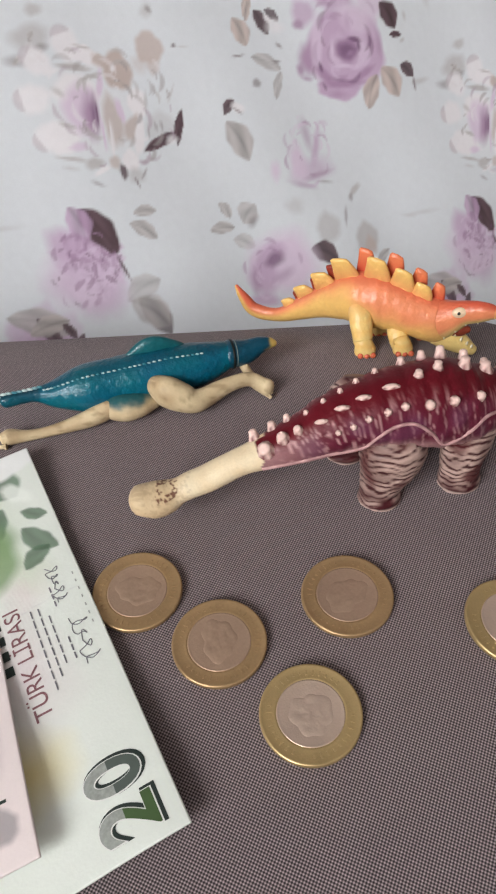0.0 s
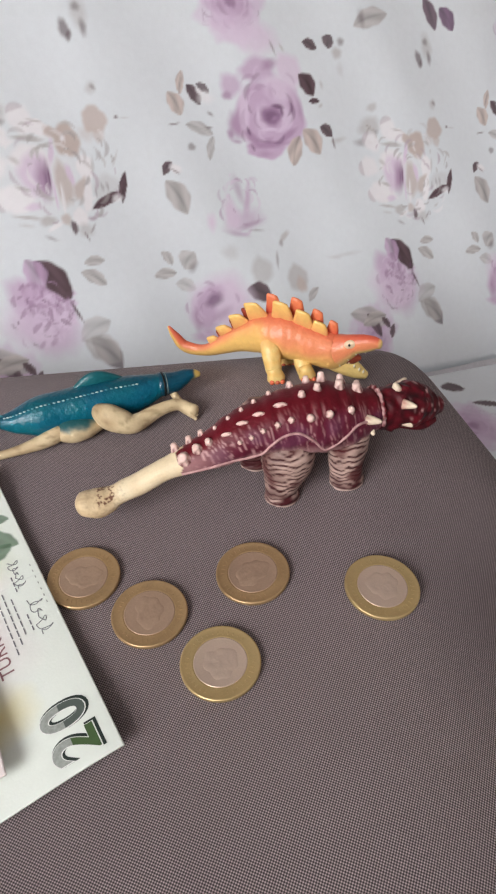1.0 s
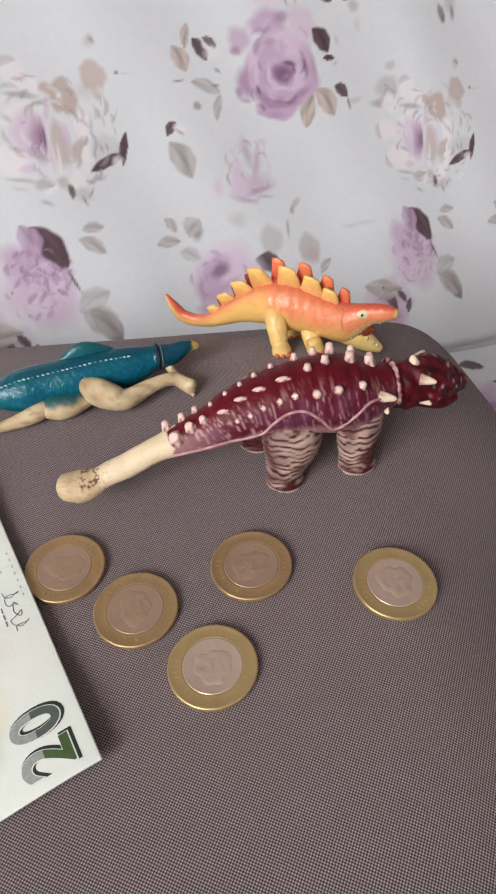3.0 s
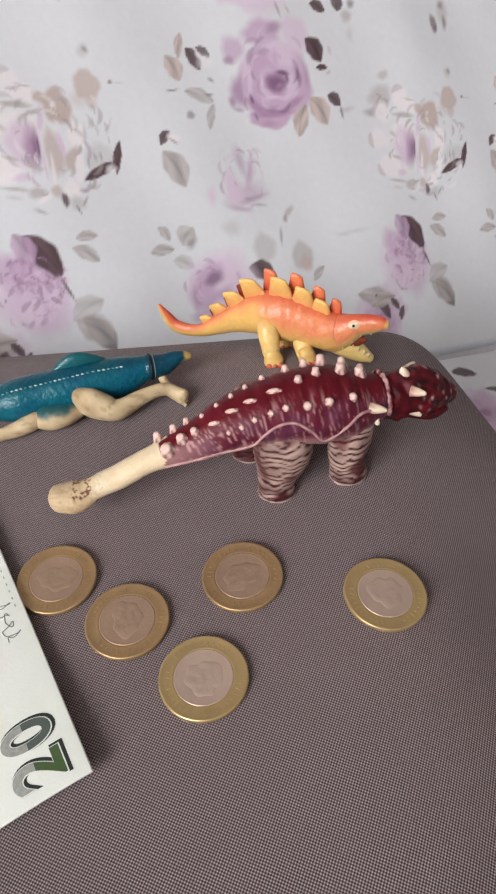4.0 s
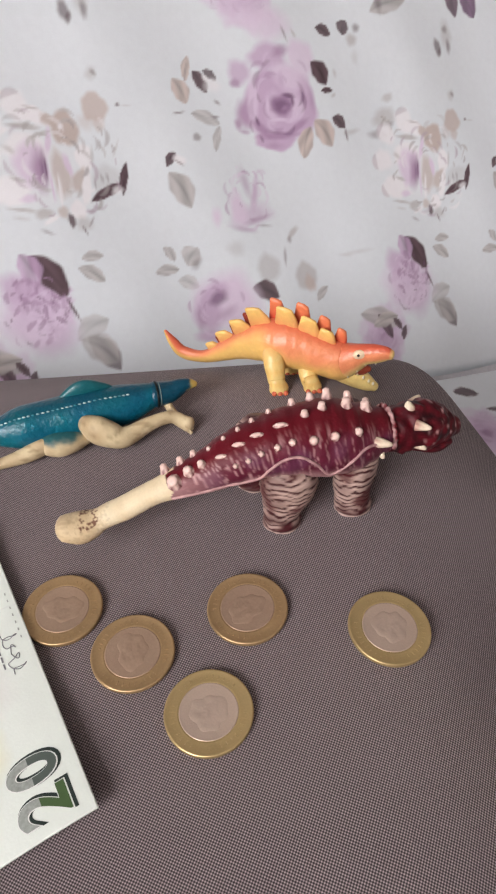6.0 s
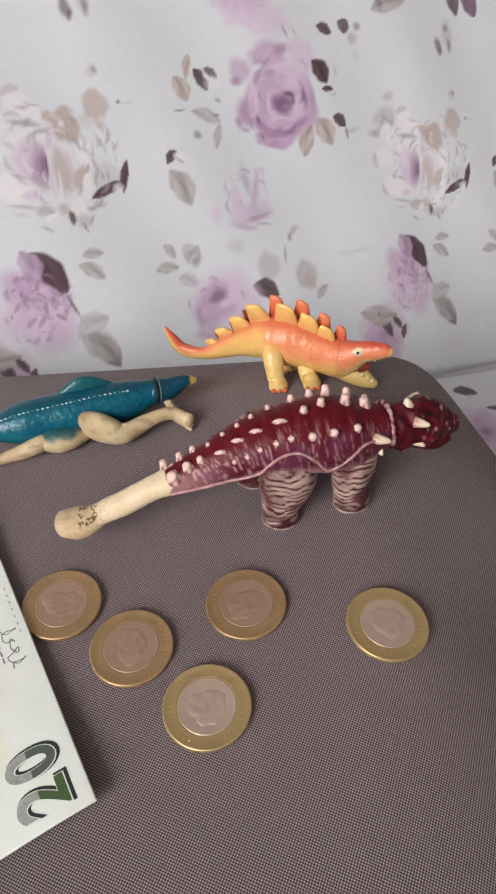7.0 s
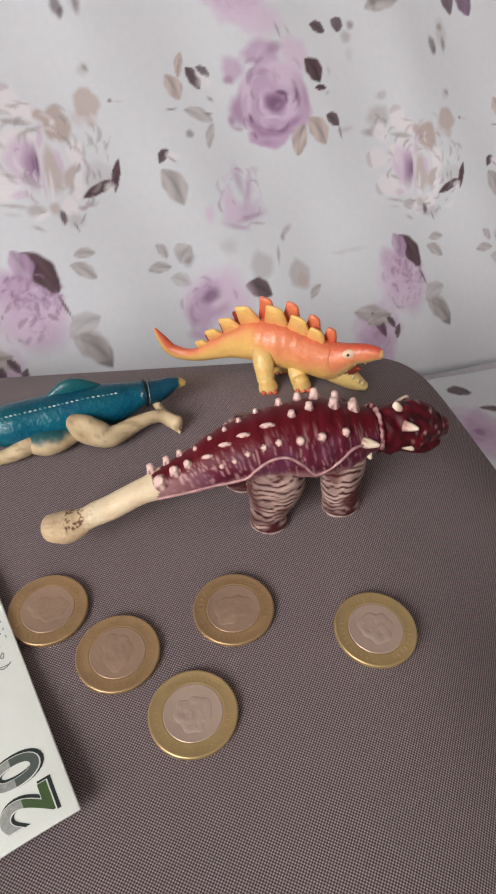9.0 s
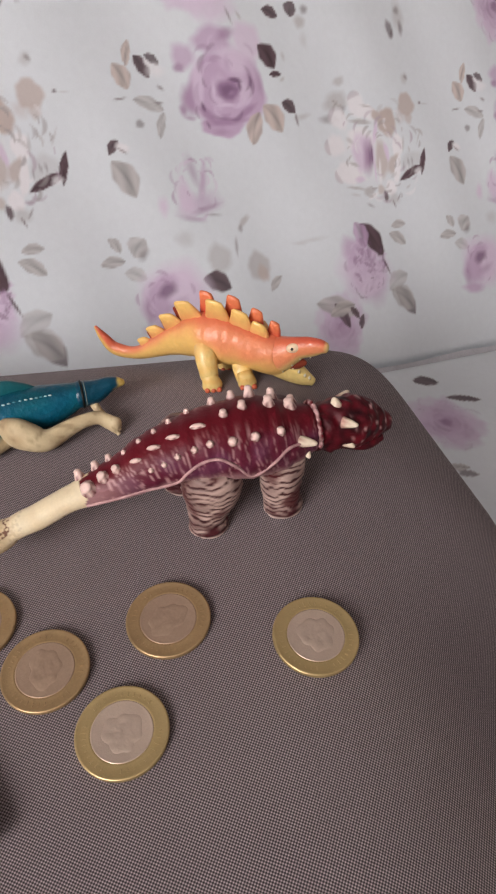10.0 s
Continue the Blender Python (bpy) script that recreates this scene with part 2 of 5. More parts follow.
for lo, hi in (((-168, -290, FLOOR_Z), (-160, 160, WZ0)), ((-168, -290, WZ1), (-160, 160, 225)), ((-168, -290, WZ0), (-160, WY0, WZ1)), ((-168, WY1, WZ0), (-160, 160, WZ1))):
    part("wall_piece", box("wall_piece", lo, hi, WALL), ww)
win = thing("window_1", "white framed window letting daylight in", "window", kind="structure")
WM = (WY0 + WY1) / 2
for lo, hi in (((-166, WY0, WZ0), (-161, WY0 + 6, WZ1)), ((-166, WY1 - 6, WZ0), (-161, WY1, WZ1)), ((-166, WY0 + 6, WZ0), (-161, WY1 - 6, WZ0 + 6)), ((-166, WY0 + 6, WZ1 - 6), (-161, WY1 - 6, WZ1)), ((-166, WM - 3, WZ0 + 6), (-161, WM + 3, WZ1 - 6))):
    part("window_frame", box("window_frame", lo, hi, WHITE, 0.6), win)
for y0, y1 in ((WY0 + 6, WM - 3), (WM + 3, WY1 - 6)):
    g = part("pane", box("pane", (-164.4, y0, WZ0 + 6), (-163.8, y1, WZ1 - 6), GLASS), win)
    g.visible_shadow = False

# ---- printed cotton of the sofa ----
LILAC, MAUVE, PLUM = lin(200, 176, 203), lin(172, 142, 174), lin(118, 88, 118)
PALE, DARK, GREY, BEIGE, OFF = lin(222, 207, 226), lin(98, 80, 86), lin(184, 182, 181), lin(196, 184, 178), lin(223, 230, 234)


class Cloth:
    """A rectangular grid over (u, v) in centimetres that takes the print."""

    def __init__(self, u0, u1, v0, v1, h, seed):
        self.u, self.v, self.h = np.arange(u0, u1 + h / 2, h), np.arange(v0, v1 + h / 2, h), h
        self.c = np.ones((len(self.v), len(self.u), 3)) * np.array(OFF)
        self.rng = np.random.RandomState(seed)
        uu, vv = np.meshgrid(self.u, self.v)
        cloud = np.zeros_like(uu)
        for k in range(14):
            a, b, f, ph = self.rng.uniform(-0.5, 0.5, 4) * np.array((1, 1, 1, 12))
            cloud += np.sin(uu * a + vv * b + 1.5 * np.sin(uu * f) + ph) / 14
        self.c *= (1 + 0.10 * cloud)[..., None]

    def window(self, u, v, r):
        i0, i1 = np.searchsorted(self.u, (u - r, u + r))
        j0, j1 = np.searchsorted(self.v, (v - r, v + r))
        if i1 <= i0 or j1 <= j0:
            return None
        x, y = np.meshgrid(self.u[i0:i1] - u, self.v[j0:j1] - v)
        return (slice(j0, j1), slice(i0, i1)), x, y

    def lay(self, where, mask, col):
        m = np.clip(mask, 0, 1)[..., None]
        self.c[where] = self.c[where] * (1 - m) + np.array(col) * m

    def blob(self, u, v, ru, rv, rot, col, alpha=1.0, edge=0.25, wob=0.12):
        w = self.window(u, v, max(ru, rv) * 1.5)
        if not w:
            return
        at, x, y = w
        c, s = math.cos(radians(rot)), math.sin(radians(rot))
        p, q = (x * c + y * s) / ru, (-x * s + y * c) / rv
        a = np.arctan2(q, p)
        ph = self.rng.uniform(0, 6.28, 3)
        r = np.hypot(p, q) * (1 + wob * (np.sin(3 * a + ph[0]) * 0.5 + np.sin(5 * a + ph[1]) * 0.35 + np.sin(9 * a + ph[2]) * 0.2))
        self.lay(at, (1 - r) / edge * alpha if alpha >= 1 else np.clip((1 - r) / edge, 0, 1) * alpha, col)

    def crescent(self, u, v, r, rot, col, alpha=0.8, thick=0.3, span=1.1):
        w = self.window(u, v, r * 1.3)
        if not w:
            return
        at, x, y = w
        d, a = np.hypot(x, y) / r, np.arctan2(y, x) - radians(rot)
        a = (a + math.pi) % (2 * math.pi) - math.pi
        t = thick * np.clip(1 - (a / span) ** 2, 0, 1)
        self.lay(at, np.clip((t - np.abs(d - 1 + thick / 2)) / 0.12, 0, 1) * alpha, col)

    def leaf(self, u, v, length, width, rot, col, alpha=0.9, vein=0.25):
        w = self.window(u, v, length * 0.7)
        if not w:
            return
        at, x, y = w
        c, s = math.cos(radians(rot)), math.sin(radians(rot))
        p, q = (x * c + y * s) / (length / 2), (-x * s + y * c) / (width / 2)
        q = q + 0.25 * p * p - 0.1
        edge = np.clip(1 - p * p, 0, 1) ** 0.8 * (1 + 0.05 * np.sin(9 * p + u))
        m = np.clip((edge - np.abs(q)) / 0.2, 0, 1)
        tone = 1 - vein * np.exp(-(q / 0.14) ** 2) + 0.16 * np.sin(5 * q + 3 * p + u)
        mm = (m * alpha)[..., None]
        self.c[at] = self.c[at] * (1 - mm) + np.array(col) * tone[..., None] * mm

    def line(self, u0, v0, u1, v1, wide, col, alpha=0.9):
        n = max(2, int(math.hypot(u1 - u0, v1 - v0) / (self.h * 0.8)))
        for k in range(n + 1):
            f = k / n
            self.blob(u0 + (u1 - u0) * f + 0.08 * math.sin(5 * f), v0 + (v1 - v0) * f, wide, wide, 0, col, alpha * 0.6, 0.7, 0)

    def rose(self, u, v, r, tone=1.0, core=True, strong=1.0):
        """A full rose: ruffled outer petals, rings of rolled petals, a dark heart."""
        g = self.rng
        for k in range(9):
            a = 40 * k + g.uniform(-12, 12)
            d = r * 0.52
            pu, pv = u + d * math.cos(radians(a)), v + d * 1.1 * math.sin(radians(a))
            self.blob(pu, pv, r * 0.56, r * 0.48, a, [c * tone for c in blend(LILAC, PALE, g.uniform(0, 0.7))], 0.92 * strong, 0.3, 0.2)
            self.crescent(pu, pv, r * 0.5, a + 150, blend(MAUVE, LILAC, 0.25), 0.6 * strong, 0.3, 1.2)
        for k, (d, pr) in enumerate(((0.42, 0.42), (0.28, 0.36), (0.16, 0.3))):
            for j in range(6):
                a = 60 * j + 25 * k + g.uniform(-10, 10)
                pu, pv = u + d * r * math.cos(radians(a)), v + d * r * math.sin(radians(a))
                self.blob(pu, pv, pr * r, pr * r * 0.85, a, blend(LILAC, MAUVE if j % 2 else PALE, 0.45), 0.75 * strong, 0.35, 0.15)
                self.crescent(pu, pv, pr * r * 0.95, a, blend(PALE, LILAC, 0.3), 0.75 * strong, 0.22, 1.0)
                self.crescent(pu, pv, pr * r * 0.85, a + 180, MAUVE, 0.55 * strong, 0.3, 1.0)
        if core:
            self.blob(u, v, r * 0.21, r * 0.19, 20, blend(PLUM, MAUVE, 0.25), 0.95 * strong, 0.5, 0.2)
            for k in range(22):
                a, d = g.uniform(0, 6.28), r * g.uniform(0.25, 0.9)
                self.crescent(u + d * math.cos(a), v + d * math.sin(a), r * g.uniform(0.12, 0.3), math.degrees(a) + g.uniform(-60, 60), blend(MAUVE, PALE if k % 2 else PLUM, g.uniform(0.1, 0.6)), 0.5 * strong, 0.2, 1.1)
            self.crescent(u, v, r * 0.17, 60, LILAC, 0.6 * strong, 0.3, 1.4)
            self.crescent(u - 0.1, v - 0.1, r * 0.34, 200, PLUM, 0.35 * strong, 0.25, 1.2)

    def peony(self, u, v, r):
        """A white and beige open flower with a violet throat."""
        g = self.rng
        for k in range(11):
            a = 33 * k + g.uniform(-10, 10)
            pu, pv = u + r * 0.62 * math.cos(radians(a)), v + r * 0.55 * math.sin(radians(a))
            self.blob(pu, pv, r * 0.46, r * 0.3, a, lin(240, 240, 242), 0.85, 0.3, 0.25)
            self.crescent(pu, pv, r * 0.4, a + g.uniform(90, 200), blend(LILAC, GREY, g.uniform(0.2, 0.9)), 0.7, 0.28, 1.0)
        self.blob(u + 0.4 * r, v + 0.62 * r, r * 0.42, r * 0.34, 30, BEIGE, 0.85, 0.35, 0.25)
        self.blob(u + 0.55 * r, v + 0.1 * r, r * 0.2, r * 0.55, -15, blend(BEIGE, OFF, 0.3), 0.8, 0.4, 0.3)
        self.blob(u - 0.18 * r, v, r * 0.36, r * 0.42, 80, PALE, 0.9, 0.4, 0.2)
        self.blob(u - 0.02 * r, v, r * 0.15, r * 0.42, 8, MAUVE, 0.85, 0.6, 0.2)
        self.blob(u + 0.03 * r, v + 0.02 * r, r * 0.07, r * 0.34, 6, PLUM, 0.7, 0.7, 0.2)
        for k in range(46):
            a, d = g.uniform(0, 6.28), r * g.uniform(0.25, 1.0)
            col = blend(GREY, LILAC, g.uniform(0, 0.8)) if k % 3 else blend(MAUVE, PLUM, g.uniform(0.0, 0.7))
            self.crescent(u + d * math.cos(a) * 0.9, v + d * math.sin(a) * 0.85, r * g.uniform(0.14, 0.36), g.uniform(0, 360), col, g.uniform(0.3, 0.62), 0.26, g.uniform(0.6, 1.3))
        for k in range(5):
            self.crescent(u - 0.2 * r, v - 0.1 * r, r * (0.3 + 0.1 * k), 190 + 15 * k, blend(LILAC, OFF, 0.35), 0.5, 0.16, 0.9)
        for k in range(7):
            self.leaf(u + r * g.uniform(-0.7, 0.7), v - r * g.uniform(0.55, 0.85), 0.5 * r, 0.14 * r, g.uniform(0, 180), blend(GREY, BEIGE, g.uniform(0, 1)), 0.7)

    def lilac(self, u, v, r):
        """A drooping head of small lilac petals with dark flecks."""
        g = self.rng
        self.blob(u, v - 0.2 * r, r * 0.85, r * 0.95, 80, blend(PALE, LILAC, 0.55), 0.6, 0.6, 0.25)
        for k in range(44):
            a, d = g.uniform(0, 6.28), r * 0.75 * g.uniform(0, 1) ** 0.6
            pu, pv = u + d * math.cos(a) * 0.8, v + d * math.sin(a)
            self.blob(pu, pv, r * 0.24, r * 0.15, g.uniform(0, 180), blend(LILAC, PALE, min(1, max(0, 0.5 - (pv - v) / r))), 0.7, 0.5, 0.3)
            self.crescent(pu, pv, r * g.uniform(0.12, 0.24), g.uniform(0, 360), blend(MAUVE, PLUM, g.uniform(0, 0.5)), 0.6 * min(1, max(0.1, 0.6 + (pv - v) / r)), 0.3, 1.0)
            if k % 2:
                self.leaf(pu, pv + 0.1, r * 0.34, r * 0.13, g.uniform(20, 160), blend(MAUVE, PLUM, g.uniform(0, 0.5)), 0.6)

    def sprig(self, u, v, r, col, n=5):
        g = self.rng
        self.line(u - r * 0.3, v - r * 0.6, u + r * 0.2, v + r * 0.5, 0.06, col, 0.6)
        for k in range(n):
            self.leaf(u + r * g.uniform(-0.5, 0.5), v + r * g.uniform(-0.6, 0.6), r * 0.5, r * 0.22, g.uniform(0, 180), col, 0.7)


WHITISH = lin(238, 238, 241)


def main_rose(c, u, v):
    """The full lilac rose, the paler one above it and the leaves round them."""
    L = c.leaf
    c.rose(u - 2.0, v + 8.0, 3.0, 1.06, True, 0.6)
    c.blob(u - 0.2, v + 5.6, 2.4, 1.6, 0, PALE, 0.8, 0.6)
    c.blob(u - 2.64, v + 2.24, 1.10, 1.04, 3, LILAC, 0.8, 0.5)
    c.blob(u - 0.30, v + 3.35, 1.80, 1.12, 4, LILAC, 0.9, 0.4)
    c.blob(u + 0.81, v + 3.82, 1.02, 0.51, 19, MAUVE, 0.75, 0.7)
    c.blob(u + 2.51, v + 3.40, 1.40, 1.69, 19, PALE, 0.85, 0.4)
    c.blob(u - 3.04, v + 1.51, 0.55, 0.39, 3, MAUVE, 0.8, 0.6)
    c.blob(u + 0.47, v + 0.09, 3.34, 2.70, 2, LILAC, 1.0, 0.15)
    c.blob(u - 0.05, v - 2.21, 1.83, 0.85, 1, LILAC, 1.0, 0.2)
    c.blob(u - 2.44, v - 0.54, 0.94, 1.36, -5, MAUVE, 0.6, 0.6)
    c.blob(u - 3.04, v - 1.21, 0.41, 0.53, 2, MAUVE, 0.8, 0.7)
    c.blob(u - 1.69, v + 0.40, 0.54, 2.30, -3, PALE, 0.8, 0.5)
    c.blob(u - 0.85, v + 1.36, 0.47, 1.53, -7, LILAC, 0.9, 0.5)
    c.blob(u + 1.36, v + 2.07, 1.73, 1.11, -14, PALE, 0.85, 0.45)
    c.blob(u + 0.67, v + 1.83, 0.37, 0.78, 11, LILAC, 0.8, 0.8)
    c.blob(u + 2.81, v + 0.72, 0.79, 1.88, 9, LILAC, 0.9, 0.5)
    c.blob(u + 3.27, v + 0.60, 0.35, 1.09, 6, MAUVE, 0.5, 0.8)
    c.blob(u - 0.21, v - 0.07, 0.73, 1.52, -5, PALE, 0.6, 0.6)
    c.blob(u + 1.81, v + 0.14, 0.66, 1.20, 10, PALE, 0.7, 0.6)
    c.blob(u - 1.18, v - 1.43, 1.12, 0.41, -38, MAUVE, 0.85, 0.6)
    c.blob(u + 0.23, v - 1.94, 2.02, 0.35, 4, MAUVE, 0.9, 0.6)
    c.blob(u + 2.00, v - 1.22, 1.18, 0.34, 33, MAUVE, 0.85, 0.6)
    c.blob(u - 0.07, v - 1.67, 0.97, 0.23, -7, PLUM, 0.45, 0.8)
    c.blob(u - 1.45, v - 0.97, 0.20, 0.47, 21, PLUM, 0.85, 0.7)
    c.blob(u - 1.19, v - 2.17, 0.16, 0.40, 29, PLUM, 0.7, 0.8)
    c.blob(u + 0.30, v - 1.39, 1.17, 0.30, 1, LILAC, 0.9, 0.6)
    c.blob(u - 0.18, v - 2.62, 1.00, 0.34, 1, MAUVE, 0.55, 0.8)
    c.blob(u - 2.58, v - 1.73, 0.62, 0.19, -7, MAUVE, 0.6, 0.8)
    c.blob(u + 0.61, v + 0.16, 1.21, 0.89, 2, MAUVE, 1.0, 0.4)
    c.blob(u + 0.60, v + 0.09, 0.97, 0.68, 2, PLUM, 0.75, 0.6)
    c.blob(u + 1.22, v + 0.82, 0.69, 0.23, -6, PLUM, 0.9, 0.6)
    c.blob(u + 1.54, v + 0.47, 0.21, 0.40, 10, PLUM, 0.8, 0.7)
    c.blob(u + 0.28, v - 0.83, 0.92, 0.16, 2, PALE, 0.85, 0.7)
    c.blob(u - 0.51, v + 0.19, 0.16, 0.67, 2, PALE, 0.8, 0.8)
    c.blob(u + 0.87, v - 0.03, 0.44, 0.24, 25, MAUVE, 0.7, 0.8)
    L(u + 4.14, v + 2.58, 2.08, 1.68, -50, DARK, 1.0)
    L(u + 4.71, v + 1.35, 1.15, 0.47, 6, DARK, 1.0)
    L(u + 2.56, v - 2.37, 2.45, 1.43, 72, BEIGE, 0.95)
    L(u + 4.22, v - 1.65, 2.45, 1.83, -51, BEIGE, 0.95)
    L(u + 5.67, v - 0.84, 1.45, 1.06, -28, DARK, 0.95)
    c.blob(u + 6.28, v - 1.74, 0.15, 0.56, 10, DARK, 0.8, 0.6)
    c.blob(u + 6.86, v - 1.52, 1.04, 0.28, 13, GREY, 0.45, 0.8)
    c.blob(u + 5.56, v + 2.63, 0.22, 0.47, 11, GREY, 0.5, 0.8)
    c.blob(u + 5.30, v + 1.03, 0.35, 0.18, 33, GREY, 0.6, 0.8)
    L(u - 6.76, v + 2.25, 1.79, 0.69, 77, BEIGE, 0.9)
    L(u - 7.38, v + 0.79, 1.87, 1.44, -61, BEIGE, 0.9)
    L(u - 5.76, v + 1.50, 1.71, 1.10, -54, DARK, 0.95)
    c.blob(u - 5.29, v + 1.71, 0.44, 0.24, -36, WHITISH, 0.9, 0.5)
    L(u - 4.96, v + 1.98, 1.21, 0.65, -30, DARK, 0.85)
    c.blob(u - 4.82, v + 1.29, 0.91, 0.58, 3, WHITISH, 0.7, 0.7)
    c.blob(u - 4.59, v + 0.18, 0.36, 0.17, -25, DARK, 0.6, 0.8)
    c.blob(u - 7.72, v - 0.66, 0.62, 0.10, 9, DARK, 0.7, 0.7)
    L(u - 5.63, v - 0.90, 2.40, 1.00, -16, GREY, 0.7)
    L(u - 4.89, v - 2.23, 1.90, 0.72, 72, GREY, 0.7)
    c.blob(u - 6.51, v - 2.20, 0.39, 0.34, 1, DARK, 0.55, 0.5)
    c.blob(u - 4.87, v - 0.81, 0.43, 0.13, 2, DARK, 0.6, 0.7)
    c.blob(u + 1.20, v + 5.02, 0.14, 0.76, 23, DARK, 0.55, 0.8)
    c.blob(u + 2.03, v + 5.08, 0.17, 0.46, 34, GREY, 0.7, 0.8)
    L(u + 4.77, v + 5.54, 1.47, 0.93, -16, DARK, 0.95)
    L(u + 6.61, v + 5.92, 1.16, 1.20, 72, DARK, 0.9)
    c.blob(u + 7.34, v + 5.09, 0.63, 0.56, 4, GREY, 0.7, 0.6)
    c.blob(u + 7.79, v + 5.95, 0.45, 0.41, 26, DARK, 0.6, 0.7)
    c.blob(u + 7.58, v + 3.86, 0.45, 0.70, 4, GREY, 0.3, 0.8)
    c.blob(u - 8.46, v - 3.50, 0.33, 0.37, 26, DARK, 0.8, 0.6)
    c.blob(u - 8.07, v - 3.81, 0.61, 0.14, -18, DARK, 0.4, 0.8)
    petal_lines(c, u + 0.3, v + 0.6, 2.6, 2.8, 26, (MAUVE, PALE, PLUM), 0.5, 1.0)
    c.rose(u + 8.6, v - 17.6, 2.6, 1.0, False, 0.55)


def petal_lines(c, u, v, ru, rv, n, cols, alpha, size):
    """Broken curved strokes that follow the petals round a bloom."""
    for k in range(n):
        a, d = c.rng.uniform(0, 6.28), c.rng.uniform(0.25, 1.0)
        c.crescent(u + ru * d * math.cos(a), v + rv * d * math.sin(a), size * c.rng.uniform(0.5, 1.2), math.degrees(a) + c.rng.uniform(-50, 50), cols[k % len(cols)], alpha * c.rng.uniform(0.5, 1.0), 0.22, c.rng.uniform(0.6, 1.2))


def pale_flower(c, u, v):
    """A white and beige open flower with a violet throat, half turned away."""
    L = c.leaf
    c.blob(u - 17.5, v - 4.2, 3.4, 3.4, 0, WHITISH, 0.45, 0.7)
    for a, b, r, q in ((-20.4, -1.6, 1.1, 150), (-20.9, -3.6, 1.2, 190), (-20.3, -5.6, 1.1, 215), (-18.6, -0.6, 1.2, 110)):
        c.blob(u + a, v + b, r, r * 0.8, q, WHITISH, 0.9, 0.4)
        c.crescent(u + a, v + b, r * 0.85, q, blend(GREY, MAUVE, 0.3), 0.45, 0.3, 0.9)
    c.blob(u - 17.65, v - 1.04, 1.01, 0.57, -13, WHITISH, 1.0, 0.2)
    c.blob(u - 18.29, v - 1.79, 1.26, 0.25, -3, GREY, 0.8, 0.5)
    c.blob(u - 17.65, v - 0.65, 0.80, 0.12, -8, GREY, 0.7, 0.7)
    c.blob(u - 18.38, v - 3.08, 1.52, 1.03, 1, WHITISH, 1.0, 0.3)
    c.blob(u - 19.49, v - 5.68, 1.15, 1.03, -1, WHITISH, 1.0, 0.3)
    c.blob(u - 18.19, v - 4.09, 1.29, 1.72, 0, PALE, 0.9, 0.4)
    c.blob(u - 19.15, v - 5.00, 0.67, 0.19, -16, GREY, 0.7, 0.6)
    c.blob(u - 19.43, v - 3.20, 0.53, 0.24, -31, GREY, 0.55, 0.7)
    c.blob(u - 17.71, v - 4.43, 0.65, 1.74, -0, MAUVE, 0.85, 0.7)
    c.blob(u - 17.46, v - 4.32, 0.31, 1.40, -3, PLUM, 0.6, 0.8)
    c.blob(u - 17.28, v - 4.32, 0.12, 0.81, 0, PLUM, 0.9, 0.6)
    c.blob(u - 18.63, v - 6.15, 0.72, 0.34, 8, PALE, 0.8, 0.6)
    c.blob(u - 15.69, v - 1.83, 1.01, 1.24, 10, BEIGE, 1.0, 0.25)
    c.blob(u - 16.70, v - 1.35, 0.66, 0.45, -29, BEIGE, 0.9, 0.4)
    c.blob(u - 15.97, v - 1.73, 0.20, 0.28, -29, WHITISH, 0.8, 0.6)
    c.blob(u - 13.56, v - 0.45, 0.98, 1.02, 11, BEIGE, 0.85, 0.25)
    c.blob(u - 14.27, v - 1.39, 0.76, 0.70, 2, BEIGE, 0.4, 0.7)
    c.blob(u - 13.40, v - 1.49, 0.51, 0.59, 2, BEIGE, 0.6, 0.5)
    c.blob(u - 16.89, v - 2.60, 0.25, 1.08, -11, PALE, 0.9, 0.5)
    c.blob(u - 14.72, v - 3.61, 0.63, 1.01, 0, WHITISH, 1.0, 0.25)
    c.blob(u - 14.14, v - 3.49, 0.13, 0.85, -4, GREY, 0.6, 0.7)
    c.blob(u - 16.36, v - 4.67, 0.74, 1.74, 4, BEIGE, 0.75, 0.4)
    c.blob(u - 16.59, v - 5.71, 0.15, 1.30, -1, WHITISH, 0.95, 0.5)
    c.blob(u - 15.85, v - 4.09, 0.28, 0.91, 14, PALE, 0.9, 0.5)
    c.blob(u - 15.18, v - 5.02, 0.58, 1.02, -31, BEIGE, 0.8, 0.4)
    c.blob(u - 14.82, v - 5.50, 0.37, 1.36, -12, WHITISH, 1.0, 0.3)
    c.blob(u - 17.08, v - 5.36, 0.12, 1.39, 4, PALE, 0.9, 0.6)
    c.blob(u - 19.09, v - 6.83, 1.27, 0.16, -7, GREY, 0.7, 0.6)
    c.blob(u - 17.83, v - 7.09, 0.73, 0.41, 8, GREY, 0.75, 0.5)
    c.blob(u - 17.40, v - 7.46, 0.76, 0.20, 26, WHITISH, 0.9, 0.5)
    c.blob(u - 16.60, v - 7.01, 0.44, 0.48, -2, BEIGE, 0.7, 0.5)
    c.blob(u - 15.59, v - 6.91, 0.63, 0.72, -1, WHITISH, 1.0, 0.3)
    c.blob(u - 16.13, v - 7.55, 0.28, 0.54, 9, DARK, 0.9, 0.4)
    c.blob(u - 15.34, v - 7.76, 0.76, 0.60, -2, GREY, 0.5, 0.6)
    c.blob(u - 15.34, v - 8.18, 0.10, 0.47, 25, DARK, 0.7, 0.7)
    c.blob(u - 14.82, v - 7.66, 0.10, 0.52, -32, DARK, 0.5, 0.7)
    c.blob(u - 17.82, v - 8.21, 0.58, 0.17, -23, DARK, 0.4, 0.8)
